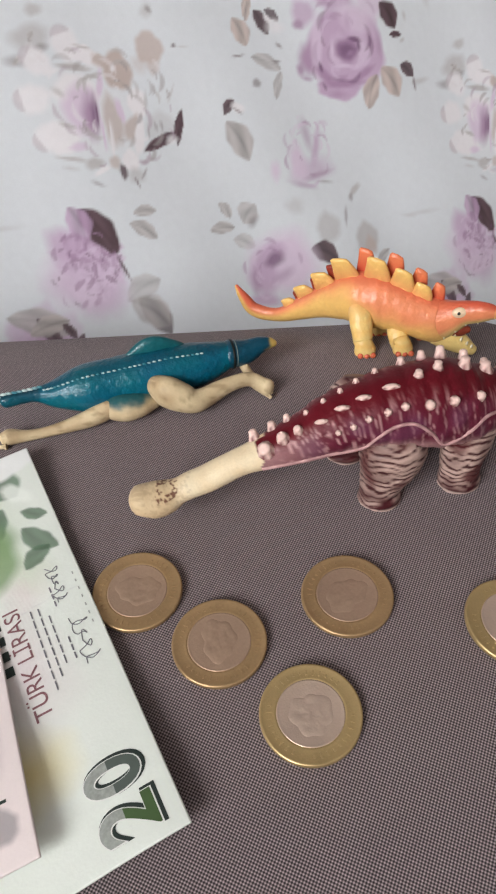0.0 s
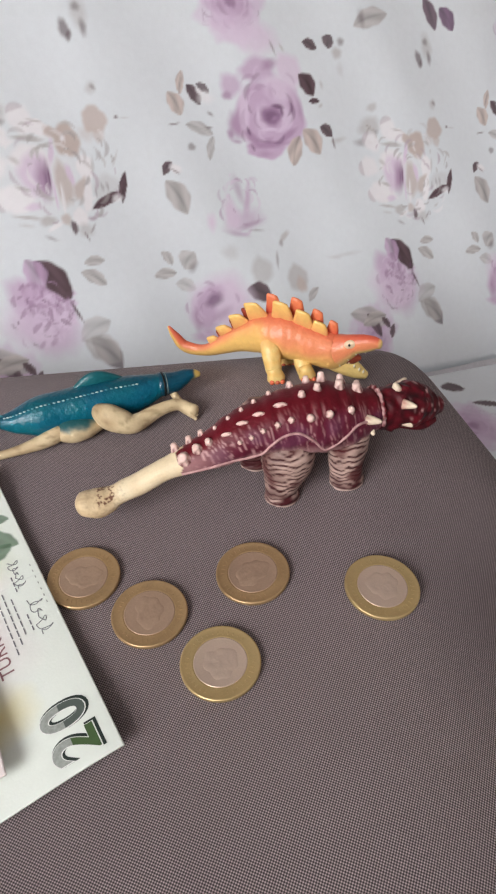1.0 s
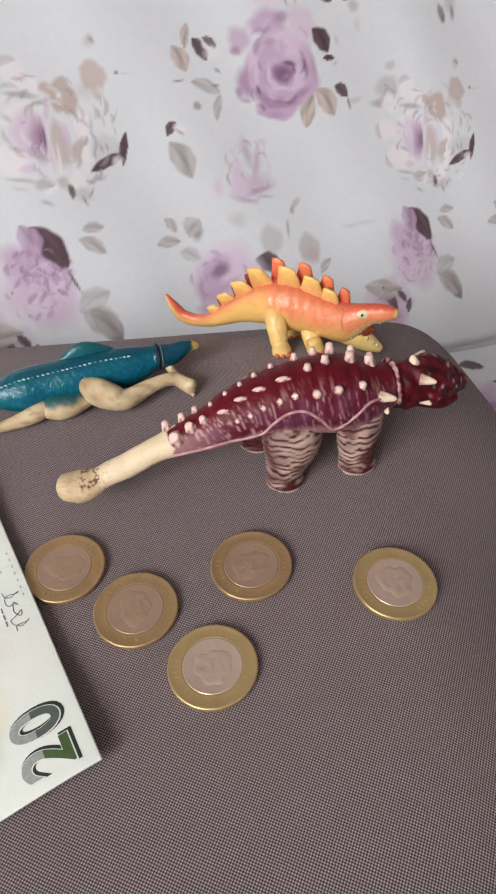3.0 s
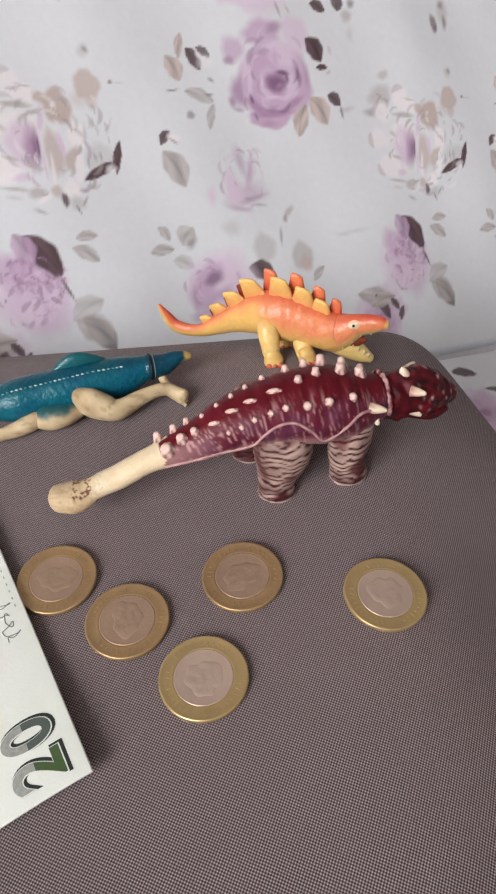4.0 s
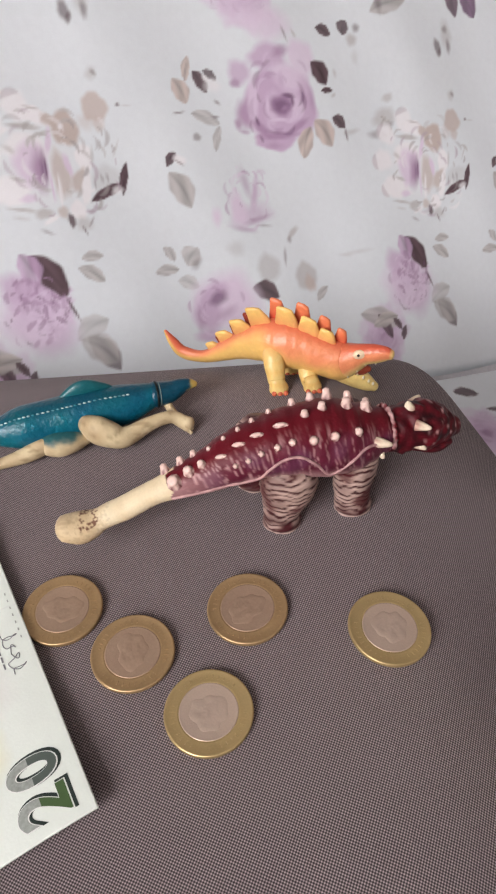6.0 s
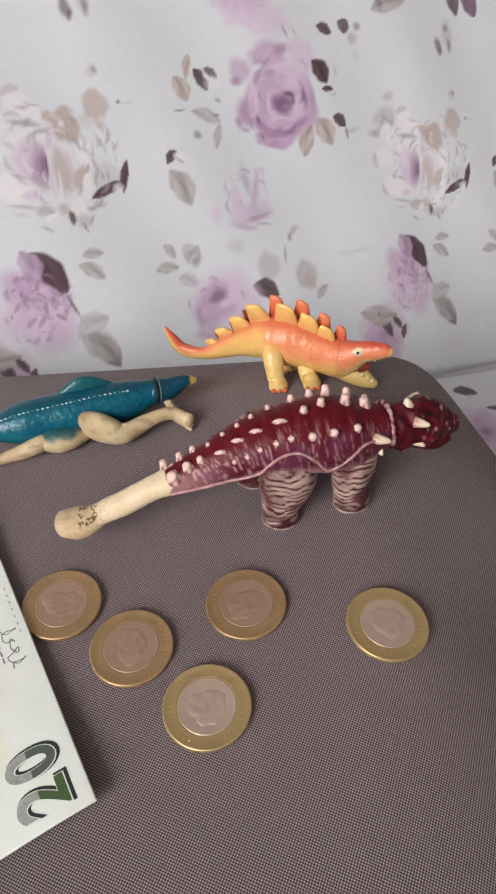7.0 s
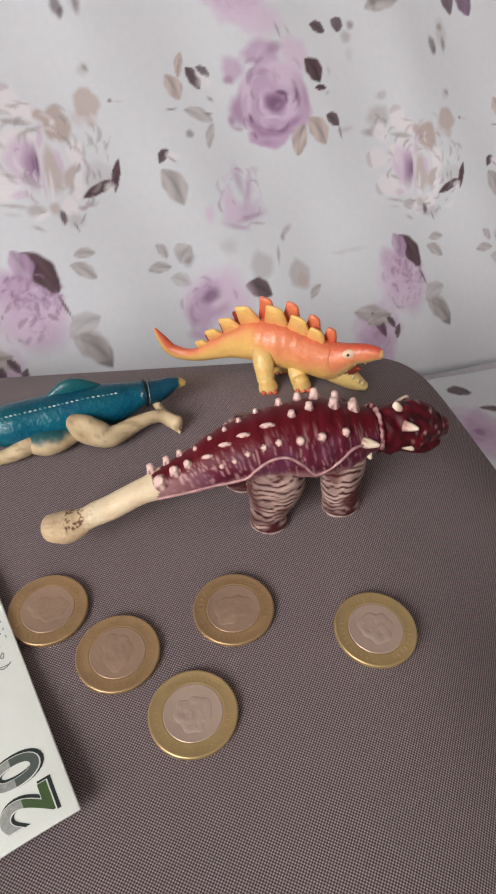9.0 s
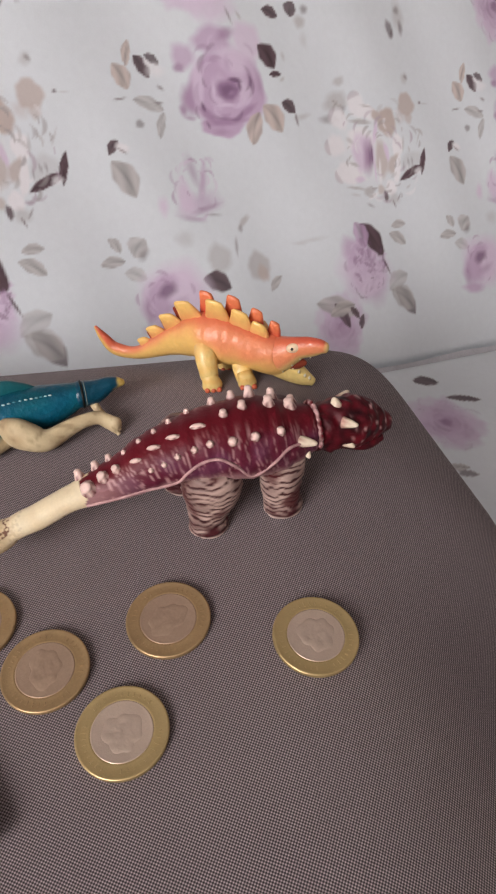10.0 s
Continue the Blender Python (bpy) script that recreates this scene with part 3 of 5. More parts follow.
    c.blob(u - 19.29, v - 7.34, 0.69, 0.16, -7, GREY, 0.4, 0.8)
    c.blob(u - 13.39, v - 4.92, 1.28, 0.98, 26, GREY, 0.35, 0.4)
    c.blob(u - 14.21, v - 5.27, 0.10, 0.48, -1, DARK, 0.4, 0.7)
    c.blob(u - 13.67, v - 4.92, 0.09, 0.43, 4, DARK, 0.6, 0.7)
    c.blob(u - 13.31, v - 4.80, 0.09, 0.43, 4, DARK, 0.6, 0.7)
    L(u - 13.38, v - 5.76, 2.97, 0.74, 24, DARK, 1.0)
    L(u - 12.15, v - 4.92, 2.23, 0.63, 77, DARK, 1.0)
    c.blob(u - 12.71, v - 5.65, 0.54, 0.35, 17, WHITISH, 0.7, 0.6)
    c.blob(u - 12.46, v - 3.00, 0.10, 0.78, -24, GREY, 0.6, 0.8)
    c.blob(u - 12.00, v - 0.27, 0.18, 0.12, 2, DARK, 0.8, 0.5)
    c.blob(u - 11.42, v - 0.31, 0.53, 0.10, 2, GREY, 0.4, 0.8)
    petal_lines(c, u - 16.4, v - 4.2, 4.0, 3.6, 56, (GREY, blend(GREY, MAUVE, 0.5), WHITISH, blend(GREY, DARK, 0.4)), 0.65, 0.8)


def small_sprays(c, u, v):
    """Lilac head, faint bloom, violet rose and the loose grey leaves."""
    L = c.leaf
    L(u - 8.71, v - 3.66, 1.22, 0.72, 51, DARK, 0.95)
    c.blob(u - 8.05, v - 3.73, 0.63, 0.39, -19, WHITISH, 0.9, 0.5)
    c.blob(u - 8.08, v - 3.91, 0.49, 0.11, -30, DARK, 0.6, 0.7)
    L(u - 8.11, v - 5.66, 2.84, 1.90, -59, GREY, 0.95)
    c.blob(u - 19.42, v - 13.37, 2.91, 2.78, -5, PALE, 0.9, 0.6)
    c.blob(u - 20.08, v - 11.78, 1.74, 1.25, -36, LILAC, 0.8, 0.5)
    c.blob(u - 18.37, v - 14.72, 1.89, 1.88, -6, LILAC, 0.6, 0.7)
    c.lilac(u - 18.9, v - 12.9, 2.9)
    for k in range(16):
        a, d = c.rng.uniform(0, 6.28), 2.1 * c.rng.uniform(0.1, 1) ** 0.5
        c.blob(u - 19.0 + 0.85 * d * math.cos(a), v - 13.2 + d * math.sin(a), 0.42, 0.2, c.rng.uniform(0, 180), blend(PALE, MAUVE, c.rng.uniform(0, 1)), 0.8, 0.5)
    L(u - 18.09, v - 10.85, 3.54, 1.81, -51, DARK, 1.0)
    L(u - 19.27, v - 10.47, 2.33, 1.64, -68, blend(LILAC, MAUVE, 0.5), 0.8)
    c.blob(u - 17.32, v - 11.99, 0.52, 0.30, 24, DARK, 0.9, 0.5)
    c.blob(u - 16.85, v - 13.12, 0.13, 1.05, 25, DARK, 0.9, 0.6)
    L(u - 15.12, v - 9.85, 1.60, 0.74, 6, GREY, 0.85)
    L(u - 15.28, v - 10.94, 2.02, 1.05, -29, GREY, 0.85)
    L(u - 9.51, v - 9.91, 1.32, 0.80, -53, GREY, 0.8)
    L(u - 9.85, v - 11.05, 1.91, 0.85, 5, GREY, 0.85)
    L(u - 7.88, v - 10.17, 1.58, 1.70, 51, GREY, 0.75)
    c.blob(u - 7.57, v - 10.69, 0.42, 0.66, -42, DARK, 0.45, 0.7)
    L(u - 8.30, v - 11.99, 1.77, 1.11, -18, GREY, 0.6)
    c.blob(u - 2.98, v - 5.26, 0.49, 1.50, 16, MAUVE, 0.5, 0.8)
    c.blob(u - 2.25, v - 5.95, 0.40, 1.79, -14, LILAC, 0.8, 0.8)
    c.blob(u - 2.64, v - 7.49, 2.27, 1.02, 11, LILAC, 0.6, 0.7)
    c.blob(u - 3.81, v - 7.11, 0.89, 1.68, 11, PALE, 0.9, 0.6)
    c.blob(u - 2.28, v - 7.84, 1.66, 0.28, 15, MAUVE, 0.6, 0.8)
    c.blob(u - 3.57, v - 8.49, 1.43, 0.28, -11, MAUVE, 0.5, 0.8)
    c.blob(u - 1.71, v - 8.28, 0.83, 0.14, -2, DARK, 0.4, 0.8)
    c.blob(u - 5.63, v - 7.57, 0.54, 0.88, -2, PALE, 0.8, 0.8)
    c.blob(u - 4.34, v - 9.84, 0.96, 0.76, -3, GREY, 0.35, 0.7)
    c.blob(u - 0.15, v - 10.58, 0.17, 0.86, -3, DARK, 0.5, 0.7)
    c.blob(u + 0.78, v - 8.83, 0.81, 0.31, 40, GREY, 0.7, 0.6)
    c.blob(u + 0.42, v - 9.35, 0.26, 0.36, -2, DARK, 0.5, 0.7)
    c.blob(u - 1.74, v - 11.38, 1.18, 1.28, -3, GREY, 0.55, 0.4)
    L(u - 2.14, v - 13.03, 2.45, 1.63, -22, DARK, 0.95)
    c.blob(u + 1.60, v - 12.13, 1.15, 1.19, 13, GREY, 0.7, 0.3)
    c.blob(u + 1.90, v - 12.71, 0.61, 0.84, 21, BEIGE, 0.8, 0.5)
    L(u + 2.94, v - 13.53, 1.64, 0.77, 44, GREY, 0.8)
    c.blob(u - 5.41, v - 13.59, 3.38, 2.62, -5, PALE, 1.0, 0.5)
    c.blob(u - 7.05, v - 14.15, 1.40, 1.89, 4, LILAC, 0.9, 0.5)
    c.blob(u - 6.30, v - 12.82, 1.33, 0.83, 18, LILAC, 0.9, 0.5)
    c.blob(u - 6.16, v - 13.25, 1.01, 0.63, 22, PLUM, 0.7, 0.6)
    c.blob(u - 7.72, v - 14.78, 0.54, 1.38, 4, MAUVE, 0.5, 0.8)
    c.blob(u - 5.49, v - 14.29, 1.18, 0.50, 21, MAUVE, 0.5, 0.8)
    c.blob(u - 7.08, v - 15.89, 1.56, 0.56, -6, LILAC, 0.9, 0.6)
    c.blob(u + 6.77, v - 10.56, 1.93, 0.23, 5, GREY, 0.3, 0.8)
    c.blob(u + 5.56, v - 10.76, 0.95, 0.19, -3, GREY, 0.3, 0.8)
    c.blob(u - 13.52, v + 1.57, 0.46, 0.60, -27, GREY, 0.5, 0.7)
    c.blob(u - 13.35, v + 1.64, 0.33, 0.21, -45, DARK, 0.5, 0.7)
    c.blob(u - 14.69, v + 5.21, 0.45, 0.83, 14, DARK, 0.7, 0.5)
    c.blob(u - 14.45, v + 4.81, 0.23, 0.50, -14, DARK, 0.6, 0.6)
    c.blob(u + 17.09, v + 6.29, 0.75, 1.35, 4, GREY, 0.5, 0.6)
    c.blob(u + 17.29, v + 5.37, 0.32, 0.75, 4, DARK, 0.6, 0.7)
    c.blob(u + 16.96, v + 6.65, 0.42, 0.39, 25, DARK, 0.5, 0.7)
    L(u + 19.70, v + 8.75, 2.35, 1.74, -50, PLUM, 0.9)
    L(u + 10.92, v + 7.91, 3.96, 1.65, 19, GREY, 0.85)
    c.blob(u + 9.97, v + 7.82, 0.48, 0.91, 5, DARK, 0.5, 0.8)
    c.blob(u + 10.54, v + 1.12, 0.69, 0.43, 17, GREY, 0.6, 0.6)
    c.blob(u + 10.16, v - 0.35, 1.48, 0.88, 16, GREY, 0.6, 0.5)
    c.blob(u + 9.31, v - 1.66, 1.07, 0.44, 1, DARK, 0.45, 0.7)
    c.blob(u + 10.60, v - 0.89, 0.70, 0.30, 16, DARK, 0.5, 0.7)
    L(u + 8.47, v - 16.00, 4.18, 1.77, -17, GREY, 0.85)
    L(u + 8.91, v - 16.68, 2.58, 0.97, -59, DARK, 0.9)
    L(u + 14.94, v - 14.44, 2.60, 1.71, 28, GREY, 0.6)
    L(u + 15.64, v - 16.16, 3.21, 1.65, -51, DARK, 0.75)
    L(u + 15.38, v - 15.92, 3.04, 2.10, -37, GREY, 0.7)
    petal_lines(c, u - 2.9, v - 6.2, 1.7, 1.9, 26, (MAUVE, PALE, LILAC), 0.55, 0.7)
    petal_lines(c, u - 19.0, v - 13.2, 1.9, 2.2, 30, (MAUVE, PLUM, PALE), 0.6, 0.5)
    petal_lines(c, u - 6.5, v - 13.6, 1.8, 1.8, 16, (MAUVE, PALE), 0.55, 0.8)
    L(u - 21.8, v - 16.2, 2.6, 1.3, 15, blend(GREY, BEIGE, 0.3))
    L(u - 20.6, v - 16.6, 1.4, 0.6, -50, DARK)
    L(u - 20.0, v - 17.4, 1.3, 0.6, 75, DARK)
    L(u - 12.9, v + 9.0, 2.9, 1.5, -65, blend(DARK, PLUM, 0.3))
    c.sprig(u + 10.0, v - 0.8, 1.5, GREY, 6)


def repeat(c, u, v):
    """One repeat of the pattern, set out from the heart of its main rose."""
    main_rose(c, u, v)
    pale_flower(c, u, v)
    small_sprays(c, u, v)


def cloth_mesh(name, c, origin, along, upward, out, lift):
    """The grid as a mesh in the room; lift gives the height over the plane at (u, v)."""
    uu, vv = np.meshgrid(c.u, c.v)
    h = lift(uu, vv)
    o, a, b, n = (np.array(x) for x in (origin, along, upward, out))
    p = o + uu[..., None] * a + vv[..., None] * b + h[..., None] * n
    rows, cols = uu.shape
    i = np.arange(rows * cols).reshape(rows, cols)
    quads = np.stack([i[:-1, :-1], i[:-1, 1:], i[1:, 1:], i[1:, :-1]], -1).reshape(-1, 4)
    verts = (p.reshape(-1, 3) * CM).astype(np.float32)
    me = bpy.data.meshes.new(name)
    me.vertices.add(len(verts))
    me.vertices.foreach_set("co", verts.ravel())
    me.loops.add(quads.size)
    me.loops.foreach_set("vertex_index", quads.ravel().astype(np.int32))
    me.polygons.add(len(quads))
    me.polygons.foreach_set("loop_start", np.arange(0, quads.size, 4, dtype=np.int32))
    me.update(calc_edges=True)
    at = me.attributes.new("paint", "FLOAT_COLOR", "POINT")
    col = np.ones((len(verts), 4), dtype=np.float32)
    col[:, :3] = c.c.reshape(-1, 3)
    at.data.foreach_set("color", col.ravel())
    me.materials.append(PRINT)
    me.shade_smooth()
    return me


# the back of the sofa leans away; the pattern runs along BU and up BV
BO, BU, BV, BN = (6.5, 51.25, 0.53), (0.89, 0.39, -0.23), (-0.05, 0.58, 0.81), (0.45, -0.71, 0.53)
BU = Vector(BU).normalized()
BN = (Vector(BN) - BU * Vector(BN).dot(BU)).normalized()
BV = BN.cross(BU)
SEAM_V = -21.2
sofa = thing("sofa", "sofa in white cotton with lilac roses and grey leaves", "sofa", (19.5, 43.9, -22))


def under(ob, parent):
    """Hang ob under parent and keep its place."""
    ob.parent = parent
    ob.matrix_parent_inverse = Matrix.Translation(parent.location).inverted()
    return ob


back = Cloth(-58, 62, SEAM_V - 1.2, 20, 0.115, 4)
for k in (-2, -1, 0, 1, 2):
    repeat(back, k * 30.7, 0.0)
me = cloth_mesh("backrest", back, BO, BU, BV, BN, lambda u, v: 0.25 * np.sin(u * 0.11 + 1) * np.sin(v * 0.17) - 2.6 * np.clip((SEAM_V + 0.5 - v) / 1.6, 0, 1) ** 2 + 0.12 * np.sin(u * 0.5 + v * 0.3))
under(part("backrest", me), sofa)["label"] = "reclined backrest covered in rose-printed cotton"

# the seat meets the back at the seam and runs forward under the grey cushion
SO = Vector(BO) + BV * SEAM_V
SV = BN * 0.848 - BV * 0.53
SN = BU.cross(-SV)
seat = Cloth(-58, 62, -62, 0.8, 0.17, 9)
for du in (-32.5, 0, 32.5):
    seat.leaf(14.9 + du, -2.9, 2.4, 1.5, -20, DARK)
    seat.rose(12.8 + du, -8.0, 3.2, 1.0, True, 0.5)
    seat.leaf(16.5 + du, -6.0, 3.2, 0.9, -25, DARK)
    seat.leaf(9.9 + du, -12.6, 1.9, 0.9, -15, GREY)
    seat.leaf(10.1 + du, -13.4, 1.7, 0.8, -20, DARK, 0.7)
    seat.leaf(18.0 + du, -12.5, 2.4, 1.3, 40, GREY)
    seat.peony(21.0 + du, -20.0, 4.4)
    seat.sprig(3.0 + du, -20.0, 2.0, GREY, 6)
me = cloth_mesh("seat", seat, SO, BU, -SV, SN, lambda u, v: -2.2 * np.clip((v + 1.1) / 1.9, 0, 1) ** 2 + 0.2 * np.sin(u * 0.2) * np.sin(v * 0.15) - 0.3)
under(part("seat", me), sofa)["label"] = "seat covered in the same rose-printed cotton"
# stuffing behind and below the cloth
def slab(name, u0, u1, v0, v1, n0, n1, o, a, b, c, mat):
    me = box(name, (u0, v0, n0), (u1, v1, n1), mat, 2.0, 4)
    me.transform(Matrix(((a.x, b.x, c.x, o.x * CM), (a.y, b.y, c.y, o.y * CM), (a.z, b.z, c.z, o.z * CM), (0, 0, 0, 1))))
    return me


COTTON = plain("plain_cotton", lin(214, 212, 216), 0.9)
under(part("back_stuffing", slab("back_stuffing", -58.5, 62.5, SEAM_V - 8, 20.6, -18, -0.7, Vector(BO), BU, BV, BN, COTTON)), sofa)
under(part("seat_stuffing", slab("seat_stuffing", -58.5, 62.5, -62.6, -2.6, -15, -0.9, SO, BU, -SV, SN, COTTON)), sofa)
# wooden base under the seat down to the floor
pl = SO + SV * 35 - BU * 6
under(part("base", box("base", (pl.x - 42, pl.y - 20, FLOOR_Z), (pl.x + 40, pl.y + 30, pl.z - 12), WOOD, 1.0)), sofa)

# ---- grey cushion on the seat ----
# rounded all round, more slowly towards its free side
R, WIDEN, SKEW = 8.0, 1.33, 0.25
X_END, Y_END = 17.0, 27.5
BULK = 7.0
X_MID, X_HALF, Y_MID, Y_HALF = (X_END / WIDEN - 30) / 2, (X_END / WIDEN + 30) / 2 - R, (Y_END - 14) / 2, (Y_END + 14) / 2 - R


def skew(y):
    """The free side runs slantwise: it stands further out towards the front."""
    return 1 - SKEW * (min(max(y, -14), Y_END) - 14) / 16


def shade_slope(x, y):
    """Slope added to the top towards the free front corner; it stands in for shade there."""
    return 0.035 * max(0.0, x - 5.5) ** 2 * (1 - step(8.0, 16.0, y))


me = box("grey_cushion", (-30, -14, -19), (X_END / WIDEN, Y_END, 0), FABRIC, R - 0.02, 24)
# rows and columns across the flat faces, so that the added slope bends softly
bm = bmesh.new()
bm.from_mesh(me)
for axis, stops in ((0, range(-4, 5)), (1, range(-5, 20))):
    for k in stops:
        way = Vector((1, 0, 0) if axis == 0 else (0, 1, 0))
        bmesh.ops.bisect_plane(bm, geom=bm.verts[:] + bm.edges[:] + bm.faces[:], plane_co=way * k * CM, plane_no=way)
bm.to_mesh(me)
bm.free()
me.shade_smooth()
for v in me.vertices:
    ox = max(0, abs(v.co.x / CM - X_MID) - X_HALF)
    oy = max(0, abs(v.co.y / CM - Y_MID) - Y_HALF)
    if ox > 1e-6 and oy > 1e-6:
        k = math.hypot(ox, oy) / (ox ** BULK + oy ** BULK) ** (1 / BULK)
        v.co.x += math.copysign(ox * (k - 1) * CM, v.co.x - X_MID * CM)
        v.co.y += math.copysign(oy * (k - 1) * CM, v.co.y - Y_MID * CM)
    v.co.x *= WIDEN * (skew(v.co.y / CM) if v.co.x > 0 else 1.0)
    if v.co.z > -10 * CM:
        v.co.z -= shade_slope(v.co.x / CM, v.co.y / CM) * CM
cushion = tagged(part("grey_cushion", me), "thick grey woven upholstered cushion lying on the sofa seat", "cushion")


def top(x, y):
    """Height of the cushion's upper face."""
    low = shade_slope(x, y)
    x = x / skew(y) if x > 0 else x
    d = (max(0, x / WIDEN - (X_END / WIDEN - R)) ** BULK + max(0, y - (Y_END - R)) ** BULK) ** (1 / BULK)
    return -(R - math.sqrt(max(0.0, R * R - d * d))) - low


# ---- plum armoured dinosaur ----
CRIMSON, WINE, PINK, CREAM, SOOT = (0.105, 0.004, 0.010), (0.102, 0.012, 0.030), (0.58, 0.36, 0.35), (0.72, 0.63, 0.44), (0.018, 0.003, 0.005)
armoured = thing("toy_armoured_dinosaur", "plum rubber toy dinosaur with pale studs and cream tail, standing", "toy dinosaur", (4.5, 14.2, 0))
A_BODY = Loft([(-3.43, 12.42, 1.52, 0.51, 0.46), (-3.04, 12.5, 1.43, 0.59, 0.53), (-2.63, 12.58, 1.48, 0.53, 0.48), (-2.31, 12.65, 1.61, 0.42, 0.38), (-1.95, 12.72, 1.76, 0.43, 0.39), (-1.35, 12.85, 1.93, 0.45, 0.4), (-0.54, 13.01, 2.3, 0.44, 0.4), (0.05, 13.14, 2.47, 0.5, 0.44), (1.42, 13.42, 2.82, 0.76, 0.68), (2.39, 13.62, 3.2, 0.94, 0.84), (3.35, 13.82, 3.37, 1.1, 0.98), (4.31, 14.02, 3.38, 1.25, 1.11), (5.28, 14.22, 3.24, 1.39, 1.24), (6.27, 14.43, 3.05, 1.28, 1.15), (7.08, 14.59, 3.0, 0.97, 0.87), (7.53, 14.69, 2.84, 0.78, 0.7)], 260, 72)


def armoured_paint(p, s, ang):
    n = noise.noise(Vector(p) * 2.3)
    if p[0] < 0.15 + 0.35 * n:
        c = blend(CREAM, (0.66, 0.52, 0.32), 0.35 + 0.5 * n)
        if p[0] < -1.9:
            k = 1 - step(-2.5, -2.1, p[0])
            c = blend(c, (0.55, 0.42, 0.25), 0.8 * k)
            fleck = noise.noise(Vector(p) * 11) + 0.5 * noise.noise(Vector(p) * 4)
            c = blend(c, (0.13, 0.05, 0.03), step(-0.08, 0.22, fleck) * (0.95 if 30 < ang < 165 and -2.95 < p[0] < -2.3 else 0.2))
        if 225 < ang < 330:
            c = blend(c, (0.24, 0.15, 0.08), 0.5 + 0.5 * noise.noise(Vector(p) * 9))
        elif 318 < ang < 345:
            c = blend(c, (0.35, 0.24, 0.13), step(-0.1, 0.3, noise.noise(Vector((p[0] * 8, 0, 2)))) * 0.7)
        return c
    side = abs((ang if ang < 180 else ang - 360) - 90)
    c = blend(CRIMSON, WINE, step(20, 80, side) * 0.9)
    streak = noise.noise(Vector((p[0] * 17 + p[2] * 3, p[2] * 1.5, 3.0))) + 0.3 * noise.noise(Vector(p) * 7)
    c = blend(c, PINK, step(0.12, 0.42, streak) * step(15, 50, side) * (0.72 - 0.05 * p[0]))
    c = blend(c, (0.12, 0.035, 0.075), 0.6 * step(-0.2, 0.4, noise.noise(Vector(p) * 1.3)) * step(30, 70, side))
    c = blend(c, PINK, step(95, 118, side) * 0.45)
    return blend(c, PINK, (1 - step(0.2, 2.4, p[0])) * 0.42 * step(20, 75, side))


def add(name, me, parent, label=""):
    """A part of a toy, given in the room's centimetres."""
    ob = part(name, me, None, label)
    return under(ob, parent)


def tube(name, pts, mat, paint, rings=40, seg=8, up=(0, 0, 1)):
    return Loft(pts, rings, seg, up).mesh(name, mat, paint)


add("body", A_BODY.mesh("armoured_body", TOY, armoured_paint, 0.03, 2.0, lambda p, s, a: (0.012 * math.sin(p[0] * 11 + 1.5 * math.sin(p[2] * 2)) + 0.02 * noise.noise(Vector((p[0] * 14 + p[2] * 2, p[2] * 1.8, 3.0))) if p[0] > 0.6 else 0.0)), armoured)
A_HEAD = Loft([(7.39, 14.66, 2.91, 0.75, 0.75), (8.11, 14.81, 2.84, 0.83, 0.83), (8.72, 14.94, 2.85, 0.88, 0.88), (9.26, 15.05, 2.69, 0.79, 0.79), (9.71, 15.14, 2.52, 0.60, 0.60), (10.04, 15.21, 2.43, 0.40, 0.40)], 80, 48)
head = add("head", A_HEAD.mesh("armoured_head", TOY, lambda p, s, a: blend(blend(CRIMSON, SOOT, 0.45 + noise.noise(Vector(p) * 3)), PINK, 0.8 * step(0.3, 0.6, noise.noise(Vector((p[0] * 5, p[1] * 5, p[2] * 7)))) * step(0.25, 0.6, s)), 0.16, 3.2), armoured, "dark wine red head with dry-brushed pale edges")
add("jaw", tube("armoured_jaw", [(8.5, 14.7, 2.35, 0.45, 0.3), (9.3, 14.8, 2.1, 0.5, 0.26), (9.9, 14.95, 2.05, 0.3, 0.16)], TOY, lambda p, s, a: blend(CRIMSON, SOOT, 0.4 + noise.noise(Vector(p) * 4)), 16, 14), armoured)
collar = []
for a in range(0, 190, 8):
    p, n = A_HEAD.at(7.0, a)
    collar.append((*(p + n * (0.10 + 0.05 * math.sin(a * 0.35))), 0.085, 0.075))
add("collar", tube("collar", collar, TOY, lambda p, s, a: blend(PINK, CRIMSON, 0.15 + 0.85 * step(-0.35, 0.25, noise.noise(Vector(p) * 4))), 90, 8, (1, 0.2, 0)), armoured, "pale ridged collar behind the head")
fold = []
for x, a in ((0.12, -8), (1.0, -10), (1.8, -12), (2.8, -22), (3.24, 4), (3.73, 19), (4.21, 20), (4.69, 4), (5.24, -20), (5.8, 4), (6.31, 23), (6.87, 24)):
    p, n = A_BODY.at(A_BODY.ring_at(x), a)
    fold.append((*(p + n * 0.02), 0.052, 0.052))
add("skin_fold", tube("skin_fold", fold, TOY, lambda p, s, a: blend(PINK, WINE, 0.3 + 0.5 * noise.noise(Vector(p) * 4)), 70, 8), armoured, "pale raised fold along the flank")


def crease(p):
    """Wrinkles that run round the leg, broken and uneven."""
    w = p[2] * 23 + 7.0 * noise.noise(Vector((p[0] * 1.6, p[1] * 1.6, p[2] * 1.1))) + 3.2 * noise.noise(Vector((p[0] * 4, p[1] * 4, p[2] * 2)))
    return math.sin(w) + 0.8 * noise.noise(Vector((p[0] * 3, p[1] * 3, p[2] * 12))) + 0.5 * noise.noise(Vector(p) * 9)


